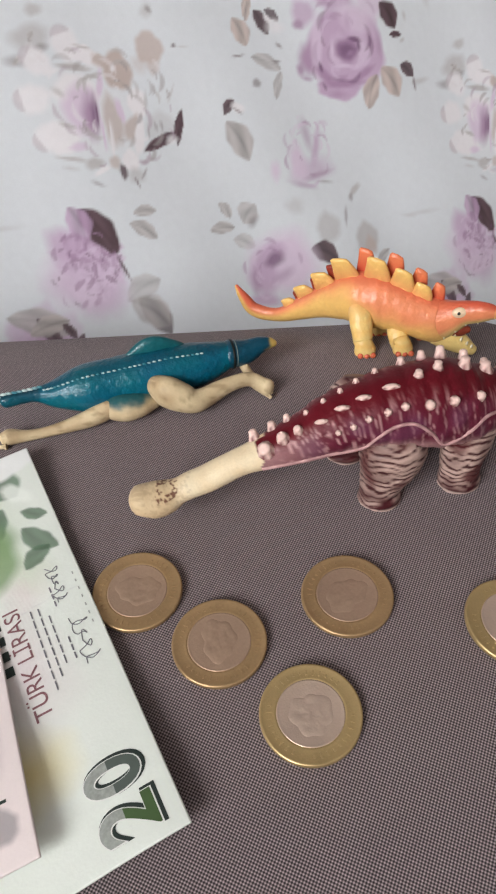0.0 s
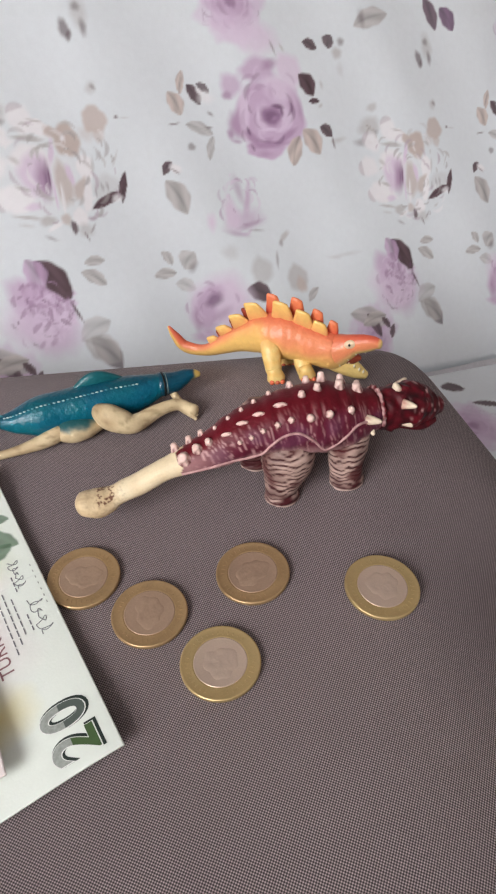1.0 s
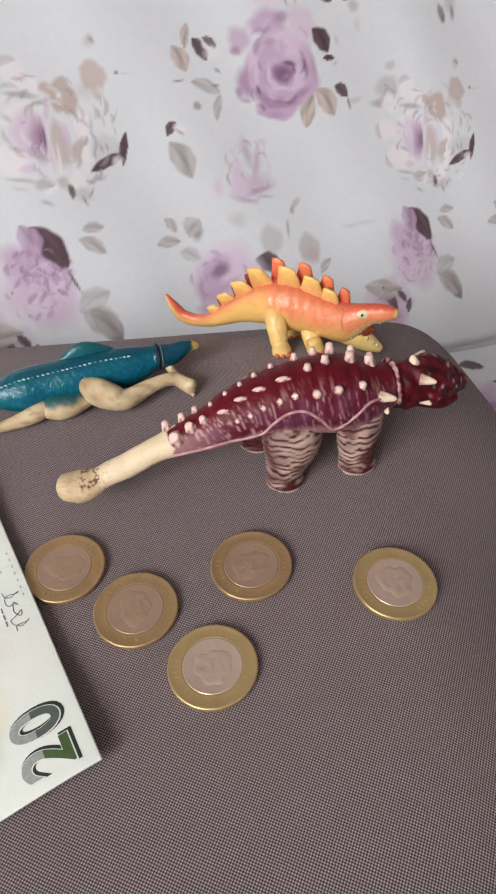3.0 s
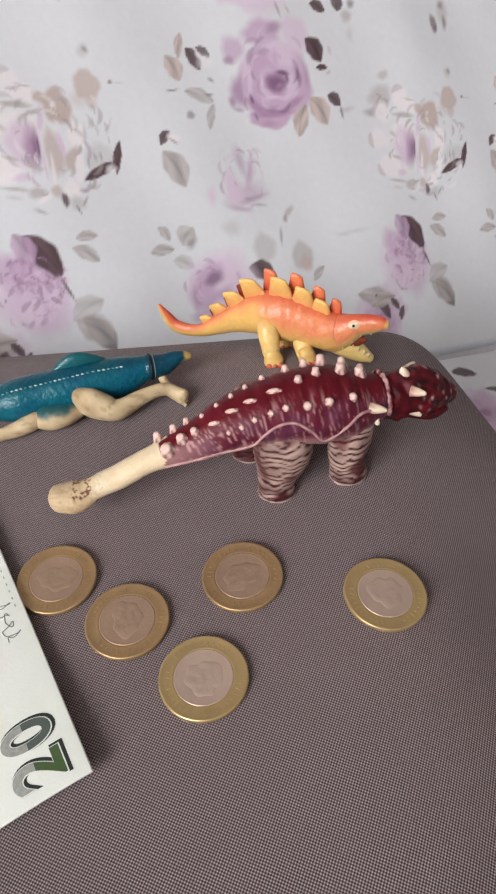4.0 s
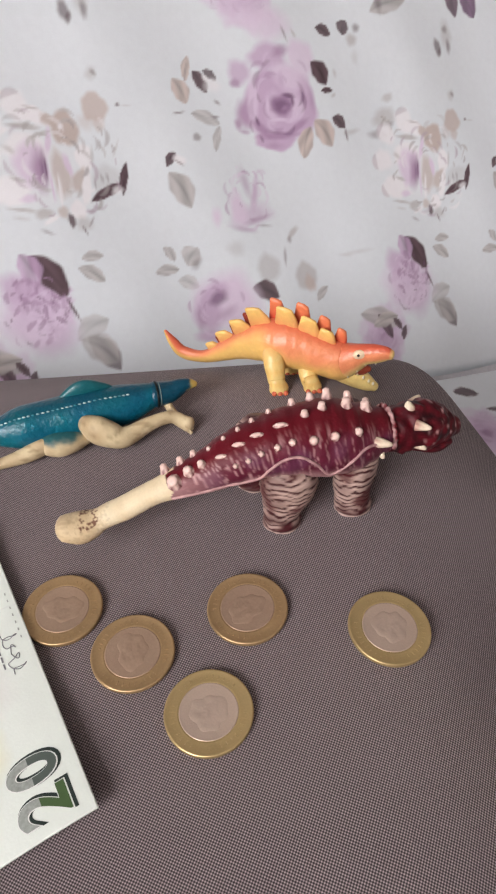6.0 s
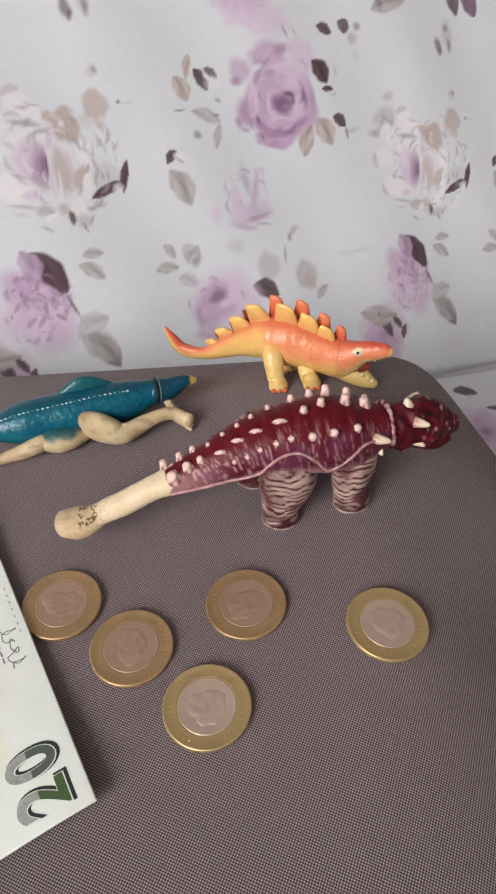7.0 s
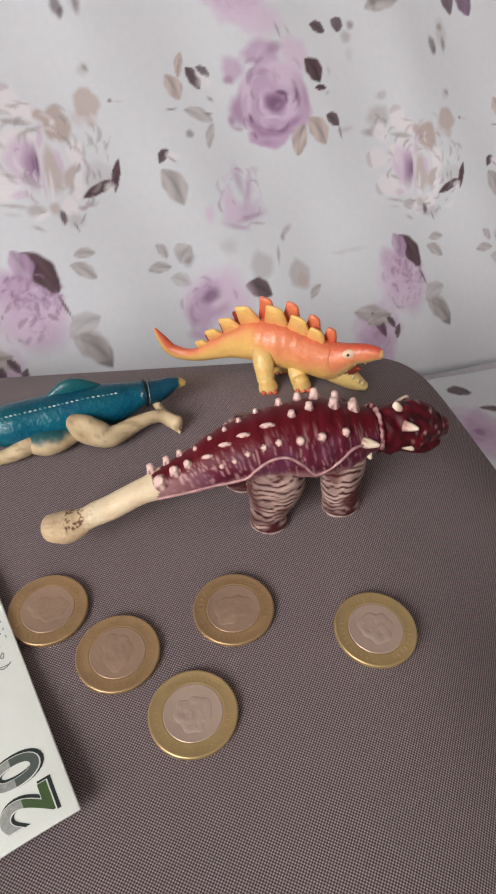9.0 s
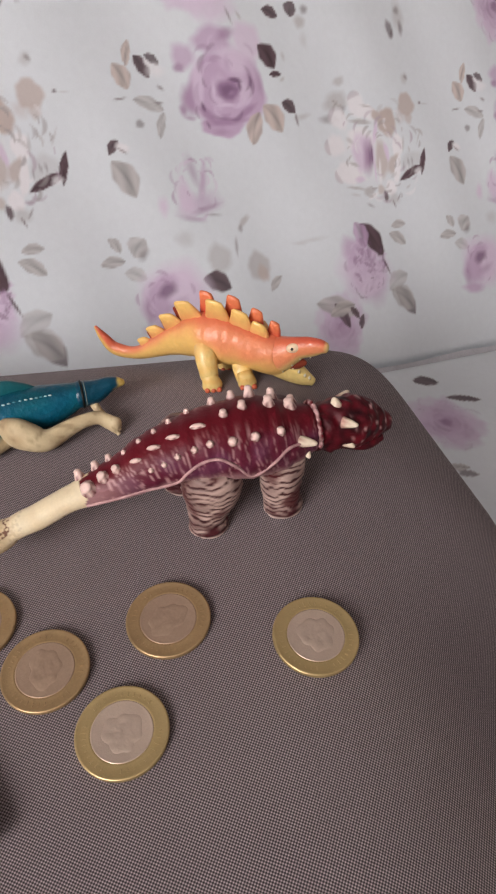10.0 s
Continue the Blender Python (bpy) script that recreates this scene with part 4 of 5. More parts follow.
def leg_paint(p, s, a):
    f = step(-0.95, -0.1, crease(p)) * (0.45 + 0.5 * step(-0.4, 0.4, noise.noise(Vector(p) * 1.3))) * step(0.1, 0.9, p[2] + 0.5)
    c = blend((0.050, 0.012, 0.014), (0.50, 0.36, 0.31), f)
    c = blend(c, (0.075, 0.010, 0.013), step(0.12, 0.45, noise.noise(Vector(p) * 1.1 + Vector((3, 1, 0)))) * 0.85)
    c = blend(c, (0.055, 0.010, 0.013), (1 - step(0.35, 0.85, p[2])) * step(-0.45, 0.1, noise.noise(Vector(p) * 1.7)))
    return blend(c, (0.5, 0.38, 0.33), 1 - step(0.06, 0.16, p[2]))


def leg_ripple(p, s, a):
    return 0.02 * crease(p)


LEG_REAR = [(0.35, 0.25, 3.1, 0.35, 0.5), (0.3, 0.1, 2.75, 0.62, 0.85), (0.25, 0.0, 2.2, 0.72, 0.98), (0.2, 0.0, 1.6, 0.7, 0.92), (0.05, 0.0, 0.95, 0.58, 0.72), (-0.02, 0.0, 0.45, 0.55, 0.62), (0.0, -0.02, 0.16, 0.62, 0.68), (0.0, -0.02, 0.02, 0.6, 0.66)]
LEG_FRONT = [(0.15, 0.15, 3.1, 0.3, 0.4), (0.12, 0.05, 2.6, 0.5, 0.66), (0.05, 0.0, 2.0, 0.58, 0.72), (-0.02, 0.0, 1.3, 0.56, 0.68), (0.0, 0.0, 0.7, 0.52, 0.62), (0.05, 0.0, 0.2, 0.58, 0.68), (0.06, 0.0, 0.02, 0.57, 0.66)]
for shape, x, y in ((LEG_REAR, 3.86, 13.35), (LEG_FRONT, 6.42, 13.85), (LEG_REAR, 3.0, 15.35), (LEG_FRONT, 6.35, 15.9)):
    add("leg", Loft([(a + x, b + y, c, d, e) for a, b, c, d, e in shape], 130, 48, (1, 0, 0), 2.0, False).mesh("armoured_leg", TOY, leg_paint, 0.03, 2.0, leg_ripple), armoured, "wrinkled leg with pale brushed creases")

# studs: a ridge row, and a row down each flank
ROOT = blend(CRIMSON, PINK, 0.12)
TIP = (0.74, 0.54, 0.48)
# a low row along the upper flank: two round knobs, dashes, then blunt cones
for x, a, l, r, q in ((0.37, 58, 0.24, 0.26, 1), (0.92, 70, 0.22, 0.2, 1), (1.42, 71, 0.2, 0.16, 1), (2.1, 64, 0.08, 0.085, 2.6), (2.6, 71, 0.08, 0.085, 2.8), (3.15, 75, 0.08, 0.085, 2.8), (3.84, 79, 0.09, 0.09, 2.9), (4.54, 87, 0.22, 0.15, 1), (5.09, 94, 0.28, 0.16, 1), (5.92, 98, 0.34, 0.2, 1), (6.79, 98, 0.34, 0.21, 1)):
    p, n = A_BODY.at(A_BODY.ring_at(x), a)
    add("stud", spike("stud", p, n + np.array((-0.15, 0, 0.1)), l * 0.85, r, TOY, TIP, ROOT, 0.72, q), armoured)
# small round studs on the flank
for x, a, r in ((2.34, 32, 0.09), (2.72, 33, 0.095), (3.12, 39, 0.1), (3.6, 43, 0.11), (4.03, 46, 0.12), (4.61, 44, 0.155), (5.26, 47, 0.15), (6.05, 51, 0.16)):
    p, n = A_BODY.at(A_BODY.ring_at(x), a)
    add("stud", spike("stud", p, n, r * 1.15, r * 1.05, TOY, TIP, ROOT, 0.55), armoured)
# the ridge row and the far row beyond it
for x, a, l, r in ((0.18, 128, 0.46, 0.2), (0.74, 126, 0.36, 0.18), (1.22, 124, 0.28, 0.15), (1.85, 100, 0.14, 0.1), (2.31, 102, 0.14, 0.1), (2.73, 106, 0.16, 0.1), (3.17, 114, 0.18, 0.11), (3.7, 122, 0.22, 0.12), (4.42, 128, 0.34, 0.16), (5.0, 130, 0.4, 0.17), (5.54, 128, 0.56, 0.21), (6.32, 126, 0.52, 0.2), (6.95, 124, 0.36, 0.18)):
    p, n = A_BODY.at(A_BODY.ring_at(x), a)
    add("stud", spike("stud", p, n + np.array((-0.1, 0, 0.6)), l * 0.66, r * 0.95, TOY, TIP, ROOT, 0.62), armoured)
for base, way, l, r in (((6.8, 13.75, 3.4), (1, -0.3, -0.05), 0.78, 0.24), ((7.15, 13.95, 2.95), (0.35, -0.7, -0.6), 0.5, 0.2), ((8.55, 14.2, 3.5), (0.85, -0.5, 0.1), 0.42, 0.18), ((8.5, 14.2, 2.7), (0.85, -0.45, -0.35), 0.45, 0.18), ((8.35, 14.9, 3.65), (-0.3, 0, 1), 0.34, 0.2), ((8.6, 15.6, 3.2), (0.7, 0.6, 0.2), 0.5, 0.2)):
    add("horn", spike("horn", base, way, l, r, TOY, (0.74, 0.63, 0.48), (0.45, 0.25, 0.2), 0.42), armoured, "cream horn")

# ---- orange plated dinosaur ----
ORANGE, RED, YELLOW, LEMON = (0.74, 0.25, 0.115), (0.56, 0.085, 0.045), (0.74, 0.46, 0.14), (0.72, 0.56, 0.22)
plated = thing("toy_plated_dinosaur", "orange and yellow rubber toy dinosaur with back plates, standing", "toy dinosaur", (4.9, 21.6, -0.3))
S_BODY = Loft([(-0.58, 24.22, 0.78, 0.07, 0.08), (-0.3, 24.1, 0.28, 0.19, 0.23), (0.16, 23.91, -0.26, 0.26, 0.31), (1.22, 23.46, -0.22, 0.26, 0.31), (2.57, 22.88, 0.64, 0.5, 0.59), (3.34, 22.56, 1.02, 0.67, 0.79), (4.07, 22.25, 1.33, 0.87, 1.03), (4.79, 21.94, 1.36, 0.95, 1.12), (5.49, 21.64, 1.28, 0.86, 1.01), (6.42, 21.25, 1.07, 0.78, 0.91), (7.11, 20.96, 0.95, 0.73, 0.85), (7.45, 20.81, 1.14, 0.45, 0.52)], 90, 40)


def plated_paint(p, s, ang):
    hgt = math.sin(radians(ang))
    c = blend(YELLOW, ORANGE, step(-0.2, 0.75, hgt + 0.25 * noise.noise(Vector(p) * 1.2) + 0.32 * step(0.58, 0.7, s) - 0.45 * step(0.25, 0.42, s) * (1 - step(0.5, 0.62, s))))
    c = blend(c, RED, step(0.75, 1.0, hgt) * 0.55)
    if s < 0.3:
        c = blend(c, RED, step(-0.1, 0.6, hgt) * (1 - step(0.12, 0.3, s)) * 0.8)
    return c


add("body", S_BODY.mesh("plated_body", GLOSS, plated_paint, 0.02, 1.6, lambda p, s, a: (0.016 * math.sin(p[0] * 15 + 2 * noise.noise(Vector(p) * 2)) if 0.45 < s < 0.78 else 0.0) + 0.014 * noise.noise(Vector(p) * 6)), plated)
S_HEAD = Loft([(6.75, 21.11, 0.95, 0.35, 0.42), (7.11, 20.96, 1.02, 0.68, 0.8), (7.5, 20.79, 1.27, 0.58, 0.69), (7.94, 20.61, 1.55, 0.41, 0.48), (8.41, 20.41, 1.70, 0.34, 0.42), (8.74, 20.26, 1.78, 0.27, 0.33), (8.92, 20.18, 1.78, 0.2, 0.25)], 36, 28)
snout = add("head", S_HEAD.mesh("plated_head", GLOSS, lambda p, s, a: blend(blend(ORANGE, RED, step(0.35, 1.0, math.sin(radians(a))) * (0.55 + 0.4 * step(0.3, 0.6, s))), LEMON, max(0.5 * (1 - step(-0.7, -0.1, math.sin(radians(a)))), step(0.86, 0.97, s), (1 - step(-0.65, -0.1, math.sin(radians(a)))) * 0.9)), 0.03, 3.0), plated)
S_JAW = Loft([(6.8, 21.1, 0.75, 0.5, 0.6), (7.3, 20.9, 0.5, 0.52, 0.62), (7.75, 20.7, 0.24, 0.44, 0.5), (8.15, 20.52, 0.04, 0.33, 0.36), (8.45, 20.40, -0.08, 0.2, 0.22)], 20, 18)
jaw = add("jaw", S_JAW.mesh("plated_jaw", GLOSS, lambda p, s, a: blend((0.88, 0.70, 0.27), YELLOW, 0.6 - 0.6 * s), 0.03, 3.0), plated, "yellow lower jaw of the open mouth")
add("mouth", Loft([(7.3, 20.85, 0.78, 0.42, 0.42), (7.65, 20.7, 0.80, 0.36, 0.36), (7.95, 20.58, 0.82, 0.28, 0.28), (8.15, 20.5, 0.84, 0.14, 0.14)], 14, 14).mesh("mouth", TOY, lambda p, s, a: blend((0.10, 0.012, 0.008), (0.30, 0.06, 0.03), s)), plated, "dark red inside of the open mouth")
for k in (9, 12, 15, 18, 21):
    p, n = S_JAW.at(k, 50)
    add("tooth", spike("tooth", p, (0.1, -0.2, 1), 0.17, 0.06, TOY, (0.85, 0.8, 0.65), LEMON, 0.3), jaw)
for k in (12, 17, 22, 27):
    p, n = S_HEAD.at(k, -35)
    add("tooth", spike("tooth", p, (0.1, -0.1, -1), 0.11, 0.05, TOY, (0.85, 0.8, 0.65), LEMON, 0.3), snout)
p, n = S_HEAD.at(S_HEAD.ring_at(7.89), 30)
eyeball = add("eye", ball("eye", p - n * 0.10, 0.26, GLOSS, (0.80, 0.62, 0.42), 18, (1.2, 0.7, 0.85)), plated, "cream painted eye")
add("pupil", ball("pupil", p + n * 0.065, 0.07, GLOSS, (0.01, 0.008, 0.006), 12), eyeball, "black pupil")


def plate(name, base, along, out, wide, high, tip, root):
    """A leaf-shaped back plate with a rounded rim."""
    side = np.cross(along, out)
    outline = [(-0.5, -0.45), (-0.5, 0.1), (-0.44, 0.55), (-0.42, 0.92), (-0.34, 1.0), (-0.05, 0.98), (0.2, 0.9), (0.27, 0.78), (0.42, 0.4), (0.5, 0.08), (0.5, -0.45)]
    verts, cols, faces = [], [], []
    n = len(outline)
    rings = ((-0.10, 0.72), (-0.06, 0.94), (0.0, 1.0), (0.06, 0.94), (0.10, 0.72))
    for t, g in rings:
        for a, h in outline:
            hh = 0.4 + (h - 0.4) * g
            verts.append(base + along * a * g * wide + out * hh * high + side * t)
            cols.append(blend(root, tip, step(0.1, 0.9, h)))
    for i in range(len(rings) - 1):
        for j in range(n):
            k = (j + 1) % n
            faces.append((i * n + j, i * n + k, (i + 1) * n + k, (i + 1) * n + j))
    faces.append(tuple(range(n))[::-1])
    faces.append(tuple((len(rings) - 1) * n + j for j in range(n)))
    return mesh_from(name, verts, faces, GLOSS, cols)


AMBER, GOLD = (0.80, 0.50, 0.15), (0.76, 0.36, 0.13)
NEAR_ROW = ((1.8, 0.66, 0.32), (2.5, 0.84, 0.5), (3.25, 0.96, 0.7), (4.0, 1.02, 0.9), (4.8, 1.05, 0.94), (5.55, 1.0, 0.84), (6.25, 0.86, 0.6))
FAR_ROW = ((2.18, 0.42, 0.34), (2.9, 0.5, 0.46), (3.62, 0.6, 0.62), (4.4, 0.8, 1.0), (5.22, 0.82, 1.06), (6.0, 0.74, 0.9), (6.75, 0.6, 0.66))
for row, ang in ((NEAR_ROW, 84), (FAR_ROW, 108)):
    for x, w, h in row:
        k = S_BODY.ring_at(x)
        p, n = S_BODY.at(k, ang)
        t = S_BODY.t[int(k)]
        out = n * 0.5 + np.array((-0.12, -0.1, 0.9))
        out = out - t * np.dot(out, t)
        out = out / np.linalg.norm(out)
        tip, root = (AMBER, GOLD) if ang < 90 else (((0.70, 0.19, 0.08), RED) if x > 4 else ((0.24, 0.03, 0.015), (0.34, 0.05, 0.025)))
        add("back_plate", plate("back_plate", p - n * 0.04, t, out, w, h, tip, root), plated)


def plated_leg(p, s, a):
    c = blend(YELLOW, LEMON, 0.4 + 0.3 * math.sin(p[2] * 14 + 3 * noise.noise(Vector(p) * 2)))
    return blend(c, ORANGE, 0.9 * step(0.86, 0.95, s) * step(0.0, 0.5, math.sin(radians(a)) + 0.4)) if s > 0.8 else blend(c, ORANGE, (1 - step(0.0, 0.35, s)) * 0.5)


for x, y, tz, w in ((4.27, 20.58, 0.95, 0.38), (5.72, 20.55, 0.35, 0.35), (5.0, 22.35, 0.9, 0.4), (6.75, 21.7, 0.5, 0.36)):
    g = top(x, y) + 0.02
    limb = add("leg", Loft([(x - 0.1, y + 1.3, tz + 0.7, w * 0.5, w * 0.5), (x - 0.1, y + 0.85, tz + 0.45, w * 0.85, w * 1.1), (x - 0.08, y + 0.45, tz + 0.1, w * 0.9, w * 1.15), (x - 0.02, y + 0.1, (tz + g) / 2, w * 0.85, w * 1.0), (x, y, g + 0.45, w * 0.78, w * 0.9), (x + 0.06, y - 0.05, g + 0.15, w * 0.95, w * 1.1), (x + 0.08, y - 0.05, g, w * 0.95, w * 1.05)], 40, 24, (1, 0, 0), 2.0, False).mesh("plated_leg", GLOSS, plated_leg, 0.04, 2.5), plated)
    for q in (-0.22, 0.02, 0.26):
        add("toe", ball("toe", (x + q + 0.08, y - w * 0.95, g + 0.09), 0.12, GLOSS, (0.60, 0.13, 0.06), 10), limb)

# ---- teal long dinosaur lying down ----
TEAL, DEEP, BONE, SAND = (0.0005, 0.092, 0.168), (0.002, 0.036, 0.058), (0.64, 0.53, 0.33), (0.42, 0.31, 0.18)
swimmer = thing("toy_crested_dinosaur", "glossy teal rubber toy dinosaur with cream legs, lying sprawled", "toy dinosaur", (-3.5, 18.5, 0))
B_BODY = Loft([(-8.69, 17.43, 1.18, 0.26, 0.26), (-7.74, 17.68, 1.16, 0.26, 0.26), (-7.00, 17.87, 1.00, 0.53, 0.53), (-6.02, 18.13, 0.95, 0.86, 0.86), (-5.02, 18.39, 0.95, 0.88, 0.88), (-4.02, 18.65, 0.92, 0.95, 0.95), (-2.99, 18.92, 0.96, 0.89, 0.89), (-1.95, 19.19, 0.94, 0.79, 0.79), (-0.90, 19.47, 1.07, 0.50, 0.50)], 90, 40)


def teal_paint(p, s, ang):
    c = blend(TEAL, (0.002, 0.135, 0.165), 0.4 + 0.7 * noise.noise(Vector(p) * 0.9))
    c = blend(c, DEEP, step(0.7, 1.0, math.sin(radians(ang))) * 0.5 + (0.5 if s < 0.18 else 0))
    low = -math.sin(radians(ang)) + 0.12 * noise.noise(Vector(p) * 3)
    return blend(c, BONE, step(0.62, 0.85, low) * step(0.15, 0.3, s))


add("body", B_BODY.mesh("teal_body", SCALY, teal_paint, 0.02, 1.5), swimmer)
B_HEAD = Loft([(-0.85, 19.48, 1.07, 0.56, 0.51), (-0.26, 19.63, 1.03, 0.48, 0.44), (0.27, 19.78, 1.18, 0.34, 0.31), (0.59, 19.86, 1.20, 0.25, 0.22), (0.80, 19.91, 1.14, 0.15, 0.14)], 30, 24)
add("head", B_HEAD.mesh("teal_head", SCALY, lambda p, s, a: blend(blend(DEEP, TEAL, 0.3), (0.62, 0.46, 0.12), step(0.62, 0.74, s + 0.16 * noise.noise(Vector(p) * 4))), 0.02, 2.0), swimmer, "dark teal head with yellow beak")
ring = [(*(B_HEAD.at(5.0, a)[0] + B_HEAD.at(5.0, a)[1] * 0.0), 0.04, 0.05) for a in range(-40, 331, 15)]
add("neck_joint", tube("neck_joint", ring, TOY, lambda p, s, a: (0.008, 0.012, 0.012), 50, 8, (1, 0.2, 0)), swimmer, "black gap at the neck joint")
# thin paler line over the top of the neck, beside the joint
ring = [(*(B_HEAD.at(6.4, a)[0]), 0.022, 0.02) for a in range(-20, 120, 15)]
add("neck_pale_line", tube("neck_pale_line", ring, TOY, lambda p, s, a: (0.16, 0.22, 0.21), 30, 6, (1, 0.2, 0)), swimmer, "thin pale line beside the joint")
add("crest", Loft([(-4.75, 18.7, 1.42, 0.1, 0.12), (-4.15, 18.98, 1.58, 0.22, 0.44), (-3.55, 19.16, 1.68, 0.28, 0.62), (-2.95, 19.32, 1.6, 0.22, 0.42), (-2.2, 19.5, 1.36, 0.08, 0.1)], 40, 20).mesh("crest", GLOSS, lambda p, s, a: blend(TEAL, (0.01, 0.12, 0.10), 0.6), 0.03, 2.0), swimmer, "rounded green-teal crest")
for k in range(42):
    q = 2 + k * 1.98
    p, n = B_BODY.at(q, 66 if q > 18 else 95)
    add("ridge_bead", ball("ridge_bead", p, 0.045 if q > 18 else 0.08, GLOSS, blend((0.03, 0.20, 0.25), (0.50, 0.62, 0.60), 0.5 + 0.5 * math.sin(k * 7.7)), 8, (1.7, 0.8, 0.8)), swimmer)


def bone_paint(p, s, a):
    c = blend(BONE, SAND, 0.4 + 1.1 * noise.noise(Vector(p) * 1.3))
    c = blend(c, (0.24, 0.16, 0.08), 0.5 * step(0.2, 0.5, noise.noise(Vector((p[0] * 3, p[1] * 3, p[2] * 9)))))
    return blend(c, (0.03, 0.09, 0.09), 0.8 * (1 - step(0.0, 0.10, s)))


for rows in ([(-3.5, 18.0, 1.08, 0.36, 0.42), (-3.1, 17.75, 0.98, 0.52, 0.6), (-2.6, 17.6, 0.8, 0.5, 0.58), (-2.15, 17.55, 0.62, 0.42, 0.46), (-1.75, 17.7, 0.6, 0.36, 0.4), (-1.2, 18.0, 0.72, 0.28, 0.34), (-0.6, 18.25, 0.8, 0.24, 0.29), (-0.1, 18.4, 0.75, 0.24, 0.28), (0.25, 18.36, 0.52, 0.24, 0.32), (0.5, 18.28, 0.4, 0.28, 0.36)],
             [(-4.9, 17.5, 0.7, 0.3, 0.3), (-5.5, 17.25, 0.5, 0.34, 0.36), (-6.2, 17.0, 0.38, 0.28, 0.28), (-7.2, 16.75, 0.26, 0.19, 0.2), (-8.0, 16.6, 0.24, 0.2, 0.2), (-8.6, 16.5, 0.3, 0.3, 0.28), (-8.8, 16.45, 0.32, 0.2, 0.24)],
             [(-0.5, 19.6, 0.8, 0.2, 0.2), (-0.2, 19.1, 0.5, 0.16, 0.18), (0.05, 18.9, 0.25, 0.16, 0.18), (0.25, 18.85, 0.15, 0.12, 0.12)]):
    add("leg", Loft(rows, 44, 22).mesh("teal_leg", TOY, bone_paint, 0.05, 1.6), swimmer, "cream leg with tan shading")
add("haunch", Loft([(-5.6, 17.75, 0.45, 0.3, 0.3), (-5.1, 17.6, 0.52, 0.5, 0.46), (-4.6, 17.5, 0.55, 0.55, 0.52), (-4.1, 17.6, 0.55, 0.5, 0.46), (-3.6, 17.8, 0.5, 0.3, 0.3)], 40, 32).mesh("haunch", TOY, lambda p, s, a: blend(blend(BONE, SAND, 0.5 + noise.noise(Vector(p) * 1.6)), (0.02, 0.10, 0.11), step(0.72, 1.02, p[2] + 0.15 * noise.noise(Vector(p) * 4))), 0.03, 2.0), swimmer, "cream haunch fading to teal")
for dx, dy, dz in ((0.62, 18.1, 0.22), (0.66, 18.25, 0.3), (0.68, 18.42, 0.4)):
    add("toe", spike("toe", (dx - 0.1, dy, dz), (0.6, -0.5, -0.6), 0.16, 0.11, TOY, BONE, SAND, 0.8), swimmer)
for dy, dz in ((16.2, 0.14), (16.45, 0.16), (16.7, 0.2)):
    add("toe", spike("toe", (-8.75, dy, dz), (-1, -0.1, -0.05), 0.2, 0.11, TOY, BONE, SAND, 0.8), swimmer)

# ---- coins ----


def lathe(name, prof, mat, seg=72):
    verts, faces, n = [], [], len(prof)
    for r, z in prof:
        for j in range(seg):
            q = 2 * math.pi * j / seg
            verts.append((r * math.cos(q), r * math.sin(q), z))
    for i in range(n - 1):
        for j in range(seg):
            k = (j + 1) % seg
            faces.append((i * seg + j, i * seg + k, (i + 1) * seg + k, (i + 1) * seg + j))
    faces.append(tuple(range(seg))[::-1])
    faces.append(tuple((n - 1) * seg + j for j in range(seg)))
    return mesh_from(name, verts, faces, mat)


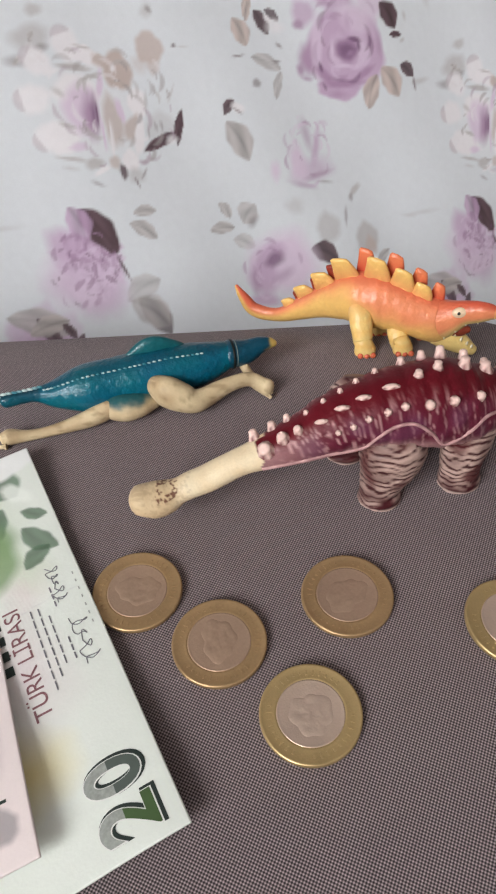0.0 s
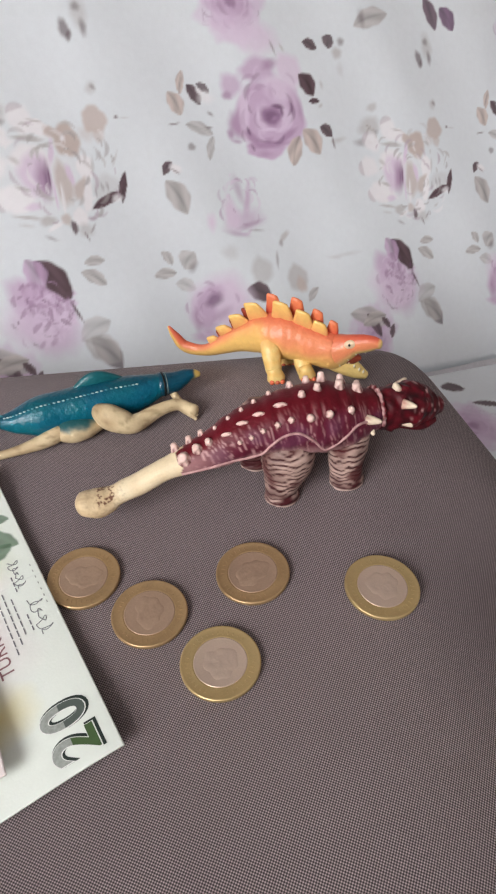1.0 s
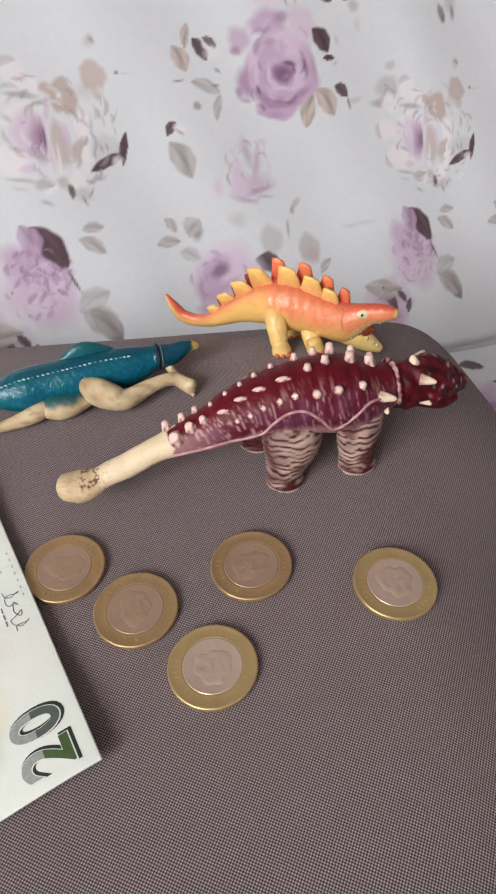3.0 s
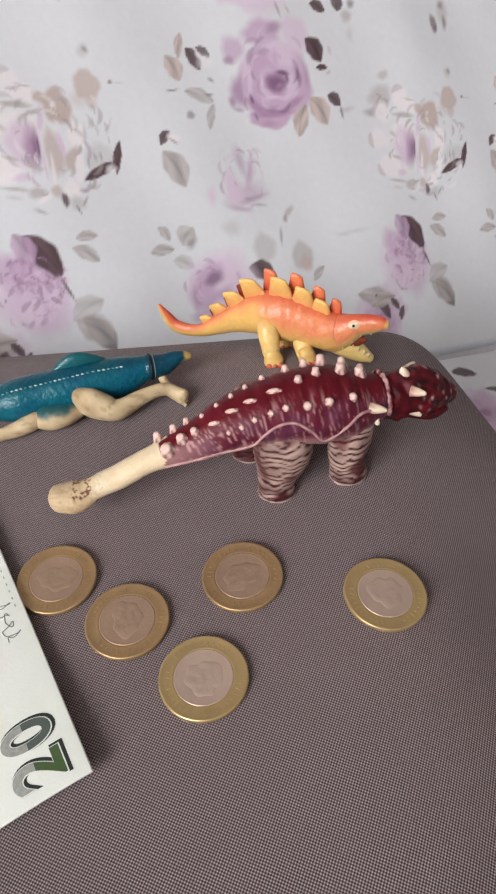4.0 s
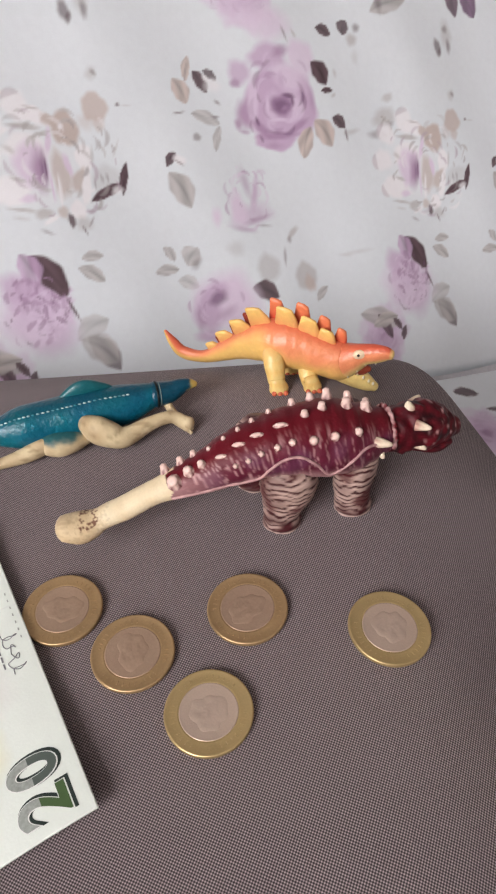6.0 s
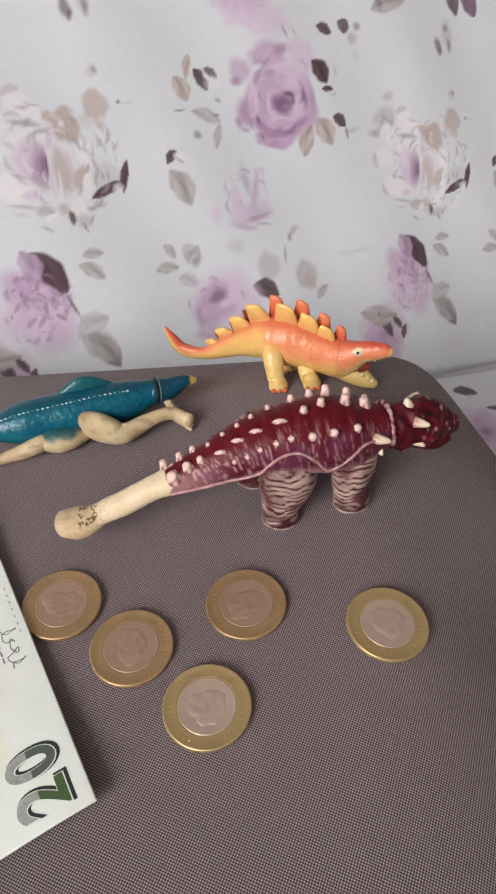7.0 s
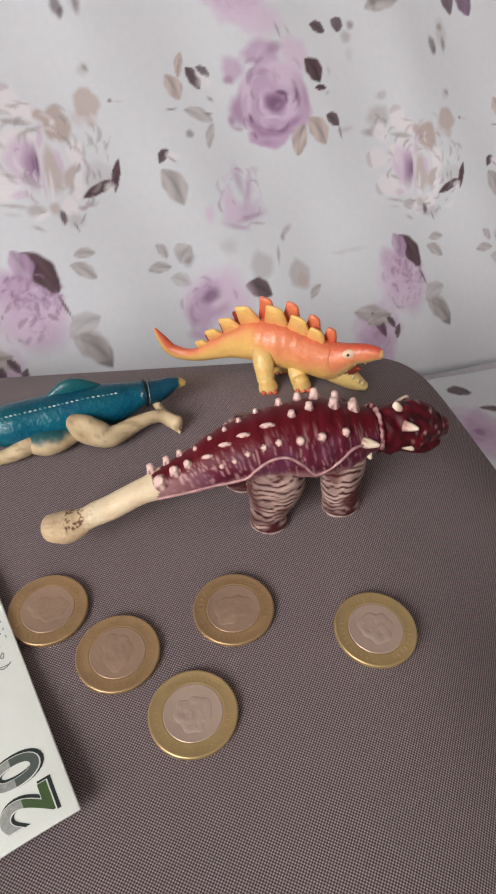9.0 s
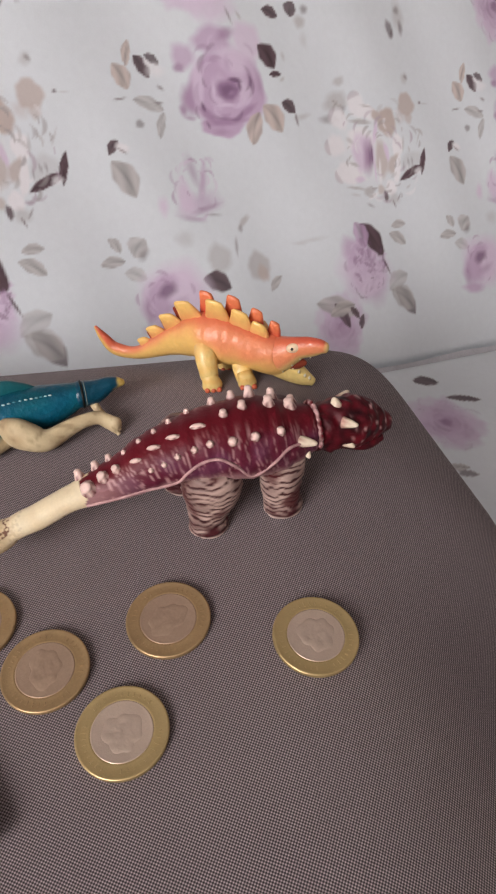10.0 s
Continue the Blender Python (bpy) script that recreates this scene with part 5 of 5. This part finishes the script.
def make_coin(label, brass, nickel, seed):
    coin = thing("coin", label, "coin", group="coins on the cushion")
    part("ring", lathe("coin_ring", [(0.2, 0.0), (1.24, 0.0), (1.295, 0.02), (1.3075, 0.05), (1.3075, 0.145), (1.295, 0.172), (1.265, 0.18), (1.235, 0.178), (1.21, 0.168), (0.93, 0.166), (0.90, 0.17), (0.885, 0.160), (0.2, 0.150)], brass), coin, "worn brass ring")
    part("centre", lathe("coin_centre", [(0.3, 0.14), (0.86, 0.14), (0.87, 0.162), (0.855, 0.171), (0.835, 0.172), (0.815, 0.168), (0.79, 0.165), (0.02, 0.165)], nickel), coin, "worn nickel centre")
    # a soft raised field in the middle, worn smooth
    verts, faces = [], []
    n, m = 18, 48
    for i in range(n):
        f = i / (n - 1)
        for j in range(m):
            q = 2 * math.pi * j / m
            rr = (0.62 + 0.07 * math.sin(2 * q + 0.6 + seed) + 0.05 * math.sin(3 * q + seed) + 0.04 * math.sin(7 * q)) * f
            z = 0.157 + 0.024 * (1 - f ** 8) + (0.015 * noise.noise(Vector((rr * math.cos(q) * 4, rr * math.sin(q) * 4, seed))) + 0.005 * noise.noise(Vector((rr * math.cos(q) * 11, rr * math.sin(q) * 11, seed)))) * (1 - f ** 4)
            verts.append((rr * math.cos(q) * 0.85, rr * math.sin(q) - 0.04, z))
    for i in range(n - 1):
        for j in range(m):
            k = (j + 1) % m
            faces.append((i * m + j, (i + 1) * m + j, (i + 1) * m + k, i * m + k))
    part("relief", mesh_from("coin_relief", verts, faces, nickel), coin, "worn smooth raised relief")
    verts, faces = [], []
    for k in range(34):
        q = radians(20 + k * 9.4)
        if k in (11, 12, 22, 23):
            continue
        c, s = math.cos(q), math.sin(q)
        w, l = 0.022, 0.055 + 0.02 * math.sin(k * 5.1)
        b = len(verts)
        for z in (0.16, 0.182):
            for a, d in ((-w, -l), (w, -l), (w, l), (-w, l)):
                r = 1.06 + d
                verts.append((r * c - a * s, r * s + a * c, z))
        faces += [(b, b + 1, b + 5, b + 4), (b + 1, b + 2, b + 6, b + 5), (b + 2, b + 3, b + 7, b + 6), (b + 3, b, b + 4, b + 7), (b + 4, b + 5, b + 6, b + 7)]
    part("raised_band", mesh_from("coin_marks", verts, faces, brass, smooth=False), coin, "row of small raised marks")
    return coin


def on_cushion(x, y, turn):
    e = 0.4
    dx, dy = (top(x + e, y) - top(x - e, y)) / (2 * e), (top(x, y + e) - top(x, y - e)) / (2 * e)
    return Matrix.Translation((x * CM, y * CM, (top(x, y) + 0.01) * CM)) @ Vector((0, 0, 1)).rotation_difference(Vector((-dx, -dy, 1))).to_matrix().to_4x4() @ Matrix.Rotation(radians(turn), 4, "Z")


bright_coin = make_coin("two-tone coin with bright brass ring and pale nickel centre", BRASS, NICKEL, 1.0)
bright_coin.matrix_basis = on_cushion(1.16, 6.42, 25)
copy_thing(bright_coin, on_cushion(6.85, 8.77, 150))
# three coins that mirror the dark room; that reflection is in their colour
dim_coin = make_coin("two-tone coin with brass ring, dark reflection put into its colour", DARK_REFLECT_BRASS, DARK_REFLECT_NICKEL, 5.0)
dim_coin.matrix_basis = on_cushion(-1.17, 8.47, 200)
for x, y, a in ((-3.57, 10.18, 100), (2.45, 9.77, -40)):
    copy_thing(dim_coin, on_cushion(x, y, a))

# ---- banknotes ----


def note_frame(corner, way):
    w = math.hypot(*way)
    d = (way[0] / w, way[1] / w)
    return corner, d, (-d[1], d[0])


def make_note(name, label, corner, way, long, wide, base, height, draw):
    """A paper slip: a runs from the corner along its long edge, b across it; height gives its upper face."""
    c = Cloth(0, long, 0, wide, 0.05, 3)
    c.c[:] = np.array(base)
    draw(c)
    (cx, cy), d, e = note_frame(corner, way)
    ob = thing(name, label, "banknote", (cx, cy, height(0, 0)))
    aa, bb = np.meshgrid(c.u, c.v)
    rows, cols = aa.shape
    hh = np.vectorize(height)(aa, bb)
    topv = np.stack([cx + aa * d[0] + bb * e[0], cy + aa * d[1] + bb * e[1], hh], -1).reshape(-1, 3)
    i = np.arange(rows * cols).reshape(rows, cols)
    quads = np.stack([i[:-1, :-1], i[:-1, 1:], i[1:, 1:], i[1:, :-1]], -1).reshape(-1, 4).tolist()
    rim = list(i[0, :]) + list(i[1:, -1]) + list(i[-1, -2::-1]) + list(i[-2:0:-1, 0])
    low = topv[rim] - np.array((0, 0, 0.07))
    n0, m = len(topv), len(rim)
    side = [(rim[(k + 1) % m], rim[k], n0 + k, n0 + (k + 1) % m) for k in range(m)]
    under_face = tuple(n0 + k for k in range(m))[::-1]
    cols_all = np.vstack([c.c.reshape(-1, 3), np.tile(np.array(base), (m, 1))])
    me = mesh_from(name, np.vstack([topv, low]).tolist(), quads + [tuple(int(x) for x in f) for f in side] + [under_face], PAPER, cols_all)
    under(part("paper", me), ob)
    return ob


def ink_text(name, text, parent, corner, way, a, b, size, mat, height, squeeze=1.0, grow=0.0, lift=0.01, label="", foot=None, split=0.0):
    """Lettering that reads along the long edge, with its feet towards the outer edge; foot inks what lies below split."""
    cu = bpy.data.curves.new(name, "FONT")
    cu.body, cu.size, cu.offset, cu.resolution_u = text, size * CM, grow * CM, 6
    tmp = bpy.data.objects.new(name, cu)
    scene.collection.objects.link(tmp)
    me = bpy.data.meshes.new_from_object(tmp.evaluated_get(bpy.context.evaluated_depsgraph_get()))
    bpy.data.objects.remove(tmp)
    me.materials.clear()
    me.materials.append(mat)
    if foot:
        me.materials.append(foot)
        bm = bmesh.new()
        bm.from_mesh(me)
        bmesh.ops.bisect_plane(bm, geom=bm.verts[:] + bm.edges[:] + bm.faces[:], plane_co=(0, split * CM, 0), plane_no=(0, 1, 0))
        for fc in bm.faces:
            fc.material_index = 1 if fc.calc_center_median().y < split * CM else 0
        bm.to_mesh(me)
        bm.free()
    (cx, cy), d, e = note_frame(corner, way)
    for v in me.vertices:
        p, q = a + v.co.x / CM * squeeze, b + v.co.y / CM
        v.co = ((cx + p * d[0] + q * e[0]) * CM, (cy + p * d[1] + q * e[1]) * CM, (height(p, q) + lift) * CM)
    return under(part(name, me, None, label), parent)


def ink_bar(name, parent, corner, way, a0, b0, a1, b1, wide, mat, height):
    (cx, cy), d, e = note_frame(corner, way)
    l = math.hypot(a1 - a0, b1 - b0)
    n = (-(b1 - b0) / l * wide / 2, (a1 - a0) / l * wide / 2)
    verts, faces, k = [], [], max(2, int(l / 0.3))
    for i in range(k + 1):
        f = i / k
        for sgn in (1, -1):
            p, q = a0 + (a1 - a0) * f + sgn * n[0], b0 + (b1 - b0) * f + sgn * n[1]
            verts.append((cx + p * d[0] + q * e[0], cy + p * d[1] + q * e[1], height(p, q) + 0.012))
    faces = [(2 * i, 2 * i + 1, 2 * i + 3, 2 * i + 2) for i in range(k)]
    return under(part(name, mesh_from(name, verts, faces, mat, smooth=False)), parent)


N1, W1 = (-1.71, 3.91), (-0.458, 0.889)
GREENISH = lin(222, 230, 222)


def h1(a, b):
    return 0.10 + 0.20 * math.exp(-(b / 3.0) ** 2) + 0.20 * math.exp(-(a / 3.5) ** 2 - (b / 4.0) ** 2) + 0.22 * step(9, 14.2, a) + 0.02 * math.sin(a * 1.1 + b)


def draw_twenty(c):
    c.blob(2.9, 3.0, 1.3, 1.5, 10, lin(226, 212, 146), 0.8, 0.9)
    c.blob(5.5, 2.4, 2.6, 1.6, 0, lin(214, 200, 204), 0.6, 0.9)
    c.blob(8.2, 1.6, 1.2, 1.0, 0, lin(226, 206, 206), 0.5, 0.9)
    c.blob(10.8, 3.0, 3.0, 2.2, 0, lin(196, 212, 188), 0.7, 0.7)
    c.blob(10.3, 2.3, 1.5, 1.1, 20, lin(142, 168, 132), 0.9, 0.4)
    c.blob(8.8, 1.5, 1.4, 0.9, 40, lin(206, 220, 200), 0.7, 0.7)
    for a, b, l, w, q in ((9.6, 0.75, 1.5, 0.8, 35), (9.0, 1.0, 1.1, 0.7, -60), (10.6, 0.6, 0.9, 0.5, 60), (12.3, 1.3, 1.9, 1.6, 20), (12.4, 2.6, 2.0, 1.3, 80), (10.6, 1.9, 1.6, 1.0, -30), (11.2, 3.2, 2.0, 1.3, 10)):
        c.leaf(a, b, l, w, q, lin(88, 116, 92), 0.85, 0.1)
    c.blob(9.4, 2.4, 1.5, 1.0, -20, lin(128, 158, 112), 0.85, 0.35)
    c.blob(9.2, 3.6, 1.4, 1.2, 0, lin(104, 136, 100), 0.8, 0.5)
    c.blob(11.6, 0.9, 0.7, 0.35, 40, lin(232, 240, 232), 0.8, 0.4)
    for k in range(9):
        c.line(4.2 + 0.1 * k, 2.9 - 0.12 * k, 8.0 + 0.1 * k, 2.3 - 0.1 * k, 0.03, lin(206, 196, 196), 0.35)
    c.blob(13.1, 0.9, 0.8, 1.3, 0, lin(232, 236, 234), 0.95, 0.2)
    c.line(7.3, 0.0, 7.3, 3.0, 0.03, lin(190, 190, 194), 0.5)


twenty = make_note("banknote", "white and pale green twenty banknote lying on grey cloth", N1, W1, 13.3, 6.8, GREENISH, h1, draw_twenty)
for txt, a, dark in (("2", 0.28, INK_DARK), ("0", 1.36, INK_DARK)):
    ink_text("numeral_shadow", txt, twenty, N1, W1, a + 0.05, 0.51, 1.96, INK_DARK, h1, 0.92, 0.095, 0.010, "dark outline of the numeral")
    ink_text("numeral_edge", txt, twenty, N1, W1, a + 0.02, 0.58, 1.94, INK_PALE, h1, 0.92, 0.062, 0.016, "pale inner line of the numeral")
    ink_text("numeral", txt, twenty, N1, W1, a + 0.03, 0.59, 1.93, INK_GREY, h1, 0.92, 0.035, 0.022, "grey green numeral", INK_GREEN if txt == "2" else INK_SLATE, 0.7)
ink_text("wording", "TÜRK LİRASI", twenty, N1, W1, 4.0, 2.02, 0.66, INK_RED, h1, 0.95, 0.0, 0.012, "faded red lettering")
for k, (a0, l) in enumerate(((4.6, 2.9), (4.9, 2.4), (5.2, 1.9))):
    for j in range(int(l / 0.34)):
        ink_bar("print_bar", twenty, N1, W1, a0 + j * 0.34, 1.72 - 0.22 * k, a0 + j * 0.34 + 0.27, 1.72 - 0.22 * k, 0.04, INK_LINE, h1)
for a0 in (5.2, 7.0):
    for j in range(3):
        ink_bar("print_bar", twenty, N1, W1, a0 + j * 0.26, 1.0, a0 + j * 0.26 + 0.2, 1.0, 0.045, INK_LINE, h1)


def signature(a0, length, b0, tall, loops, lean):
    """Loops and strokes of an unreadable pen line."""
    (cx, cy), d, e = note_frame(N1, W1)
    pts = []
    for k in range(loops * 8 + 1):
        f = k / (loops * 8)
        q = 2 * math.pi * f * loops
        p = a0 + length * f + lean * math.sin(q) + 0.06 * math.sin(2.3 * q)
        r = b0 + tall * (0.5 + 0.3 * math.sin(f * 9.0)) * math.cos(q)
        pts.append((cx + p * d[0] + r * e[0], cy + p * d[1] + r * e[1], h1(p, r) + 0.008, 0.014, 0.008))
    add("signature", tube("signature", pts, INK_LINE, lambda p, s, a: (0.1, 0.1, 0.1), loops * 22, 5), twenty, "thin scribbled pen line")


signature(4.9, 1.5, 0.62, 0.34, 4, 0.12)
signature(7.1, 1.3, 0.78, 0.26, 5, 0.08)
for j in range(7):
    ink_bar("print_bar", twenty, N1, W1, 6.0 + j * 0.3, 0.24, 6.0 + j * 0.3 + 0.1, 0.24, 0.035, INK_GREY, h1)
for j in range(5):
    ink_bar("print_bar", twenty, N1, W1, 5.6 + j * 0.5, 2.75, 5.6 + j * 0.5 + 0.3, 2.75, 0.3, INK_DARK, h1)

N2, W2 = (-4.95, 3.25), (-0.39, 0.92)


def h2(a, b):
    return h1(a, b + 3.2) + 0.10 + 0.40 * math.exp(-(a / 4.0) ** 2) * math.exp(-(b / 3.0) ** 2) + 0.05 * math.sin(a * 0.7)


def draw_pink(c):
    c.blob(0.95, 0.75, 0.5, 0.5, 0, lin(150, 146, 148), 0.8, 0.3)
    c.blob(5.0, 2.5, 4.0, 1.8, 0, lin(214, 196, 196), 0.7, 0.8)
    c.blob(3.0, 0.6, 1.2, 0.3, 0, lin(190, 180, 182), 0.6, 0.7)


pink = make_note("banknote", "pinkish white banknote lying over the green one", N2, W2, 13.0, 6.4, lin(228, 218, 216), h2, draw_pink)
for a0, b0, a1, b1 in ((1.5, 0.5, 1.5, 1.1), (1.2, 1.0, 1.9, 1.0), (0.9, 1.3, 1.3, 1.3), (2.6, 0.9, 3.6, 0.9)):
    ink_bar("print_bar", pink, N2, W2, a0, b0, a1, b1, 0.08, INK_DARK, h2)
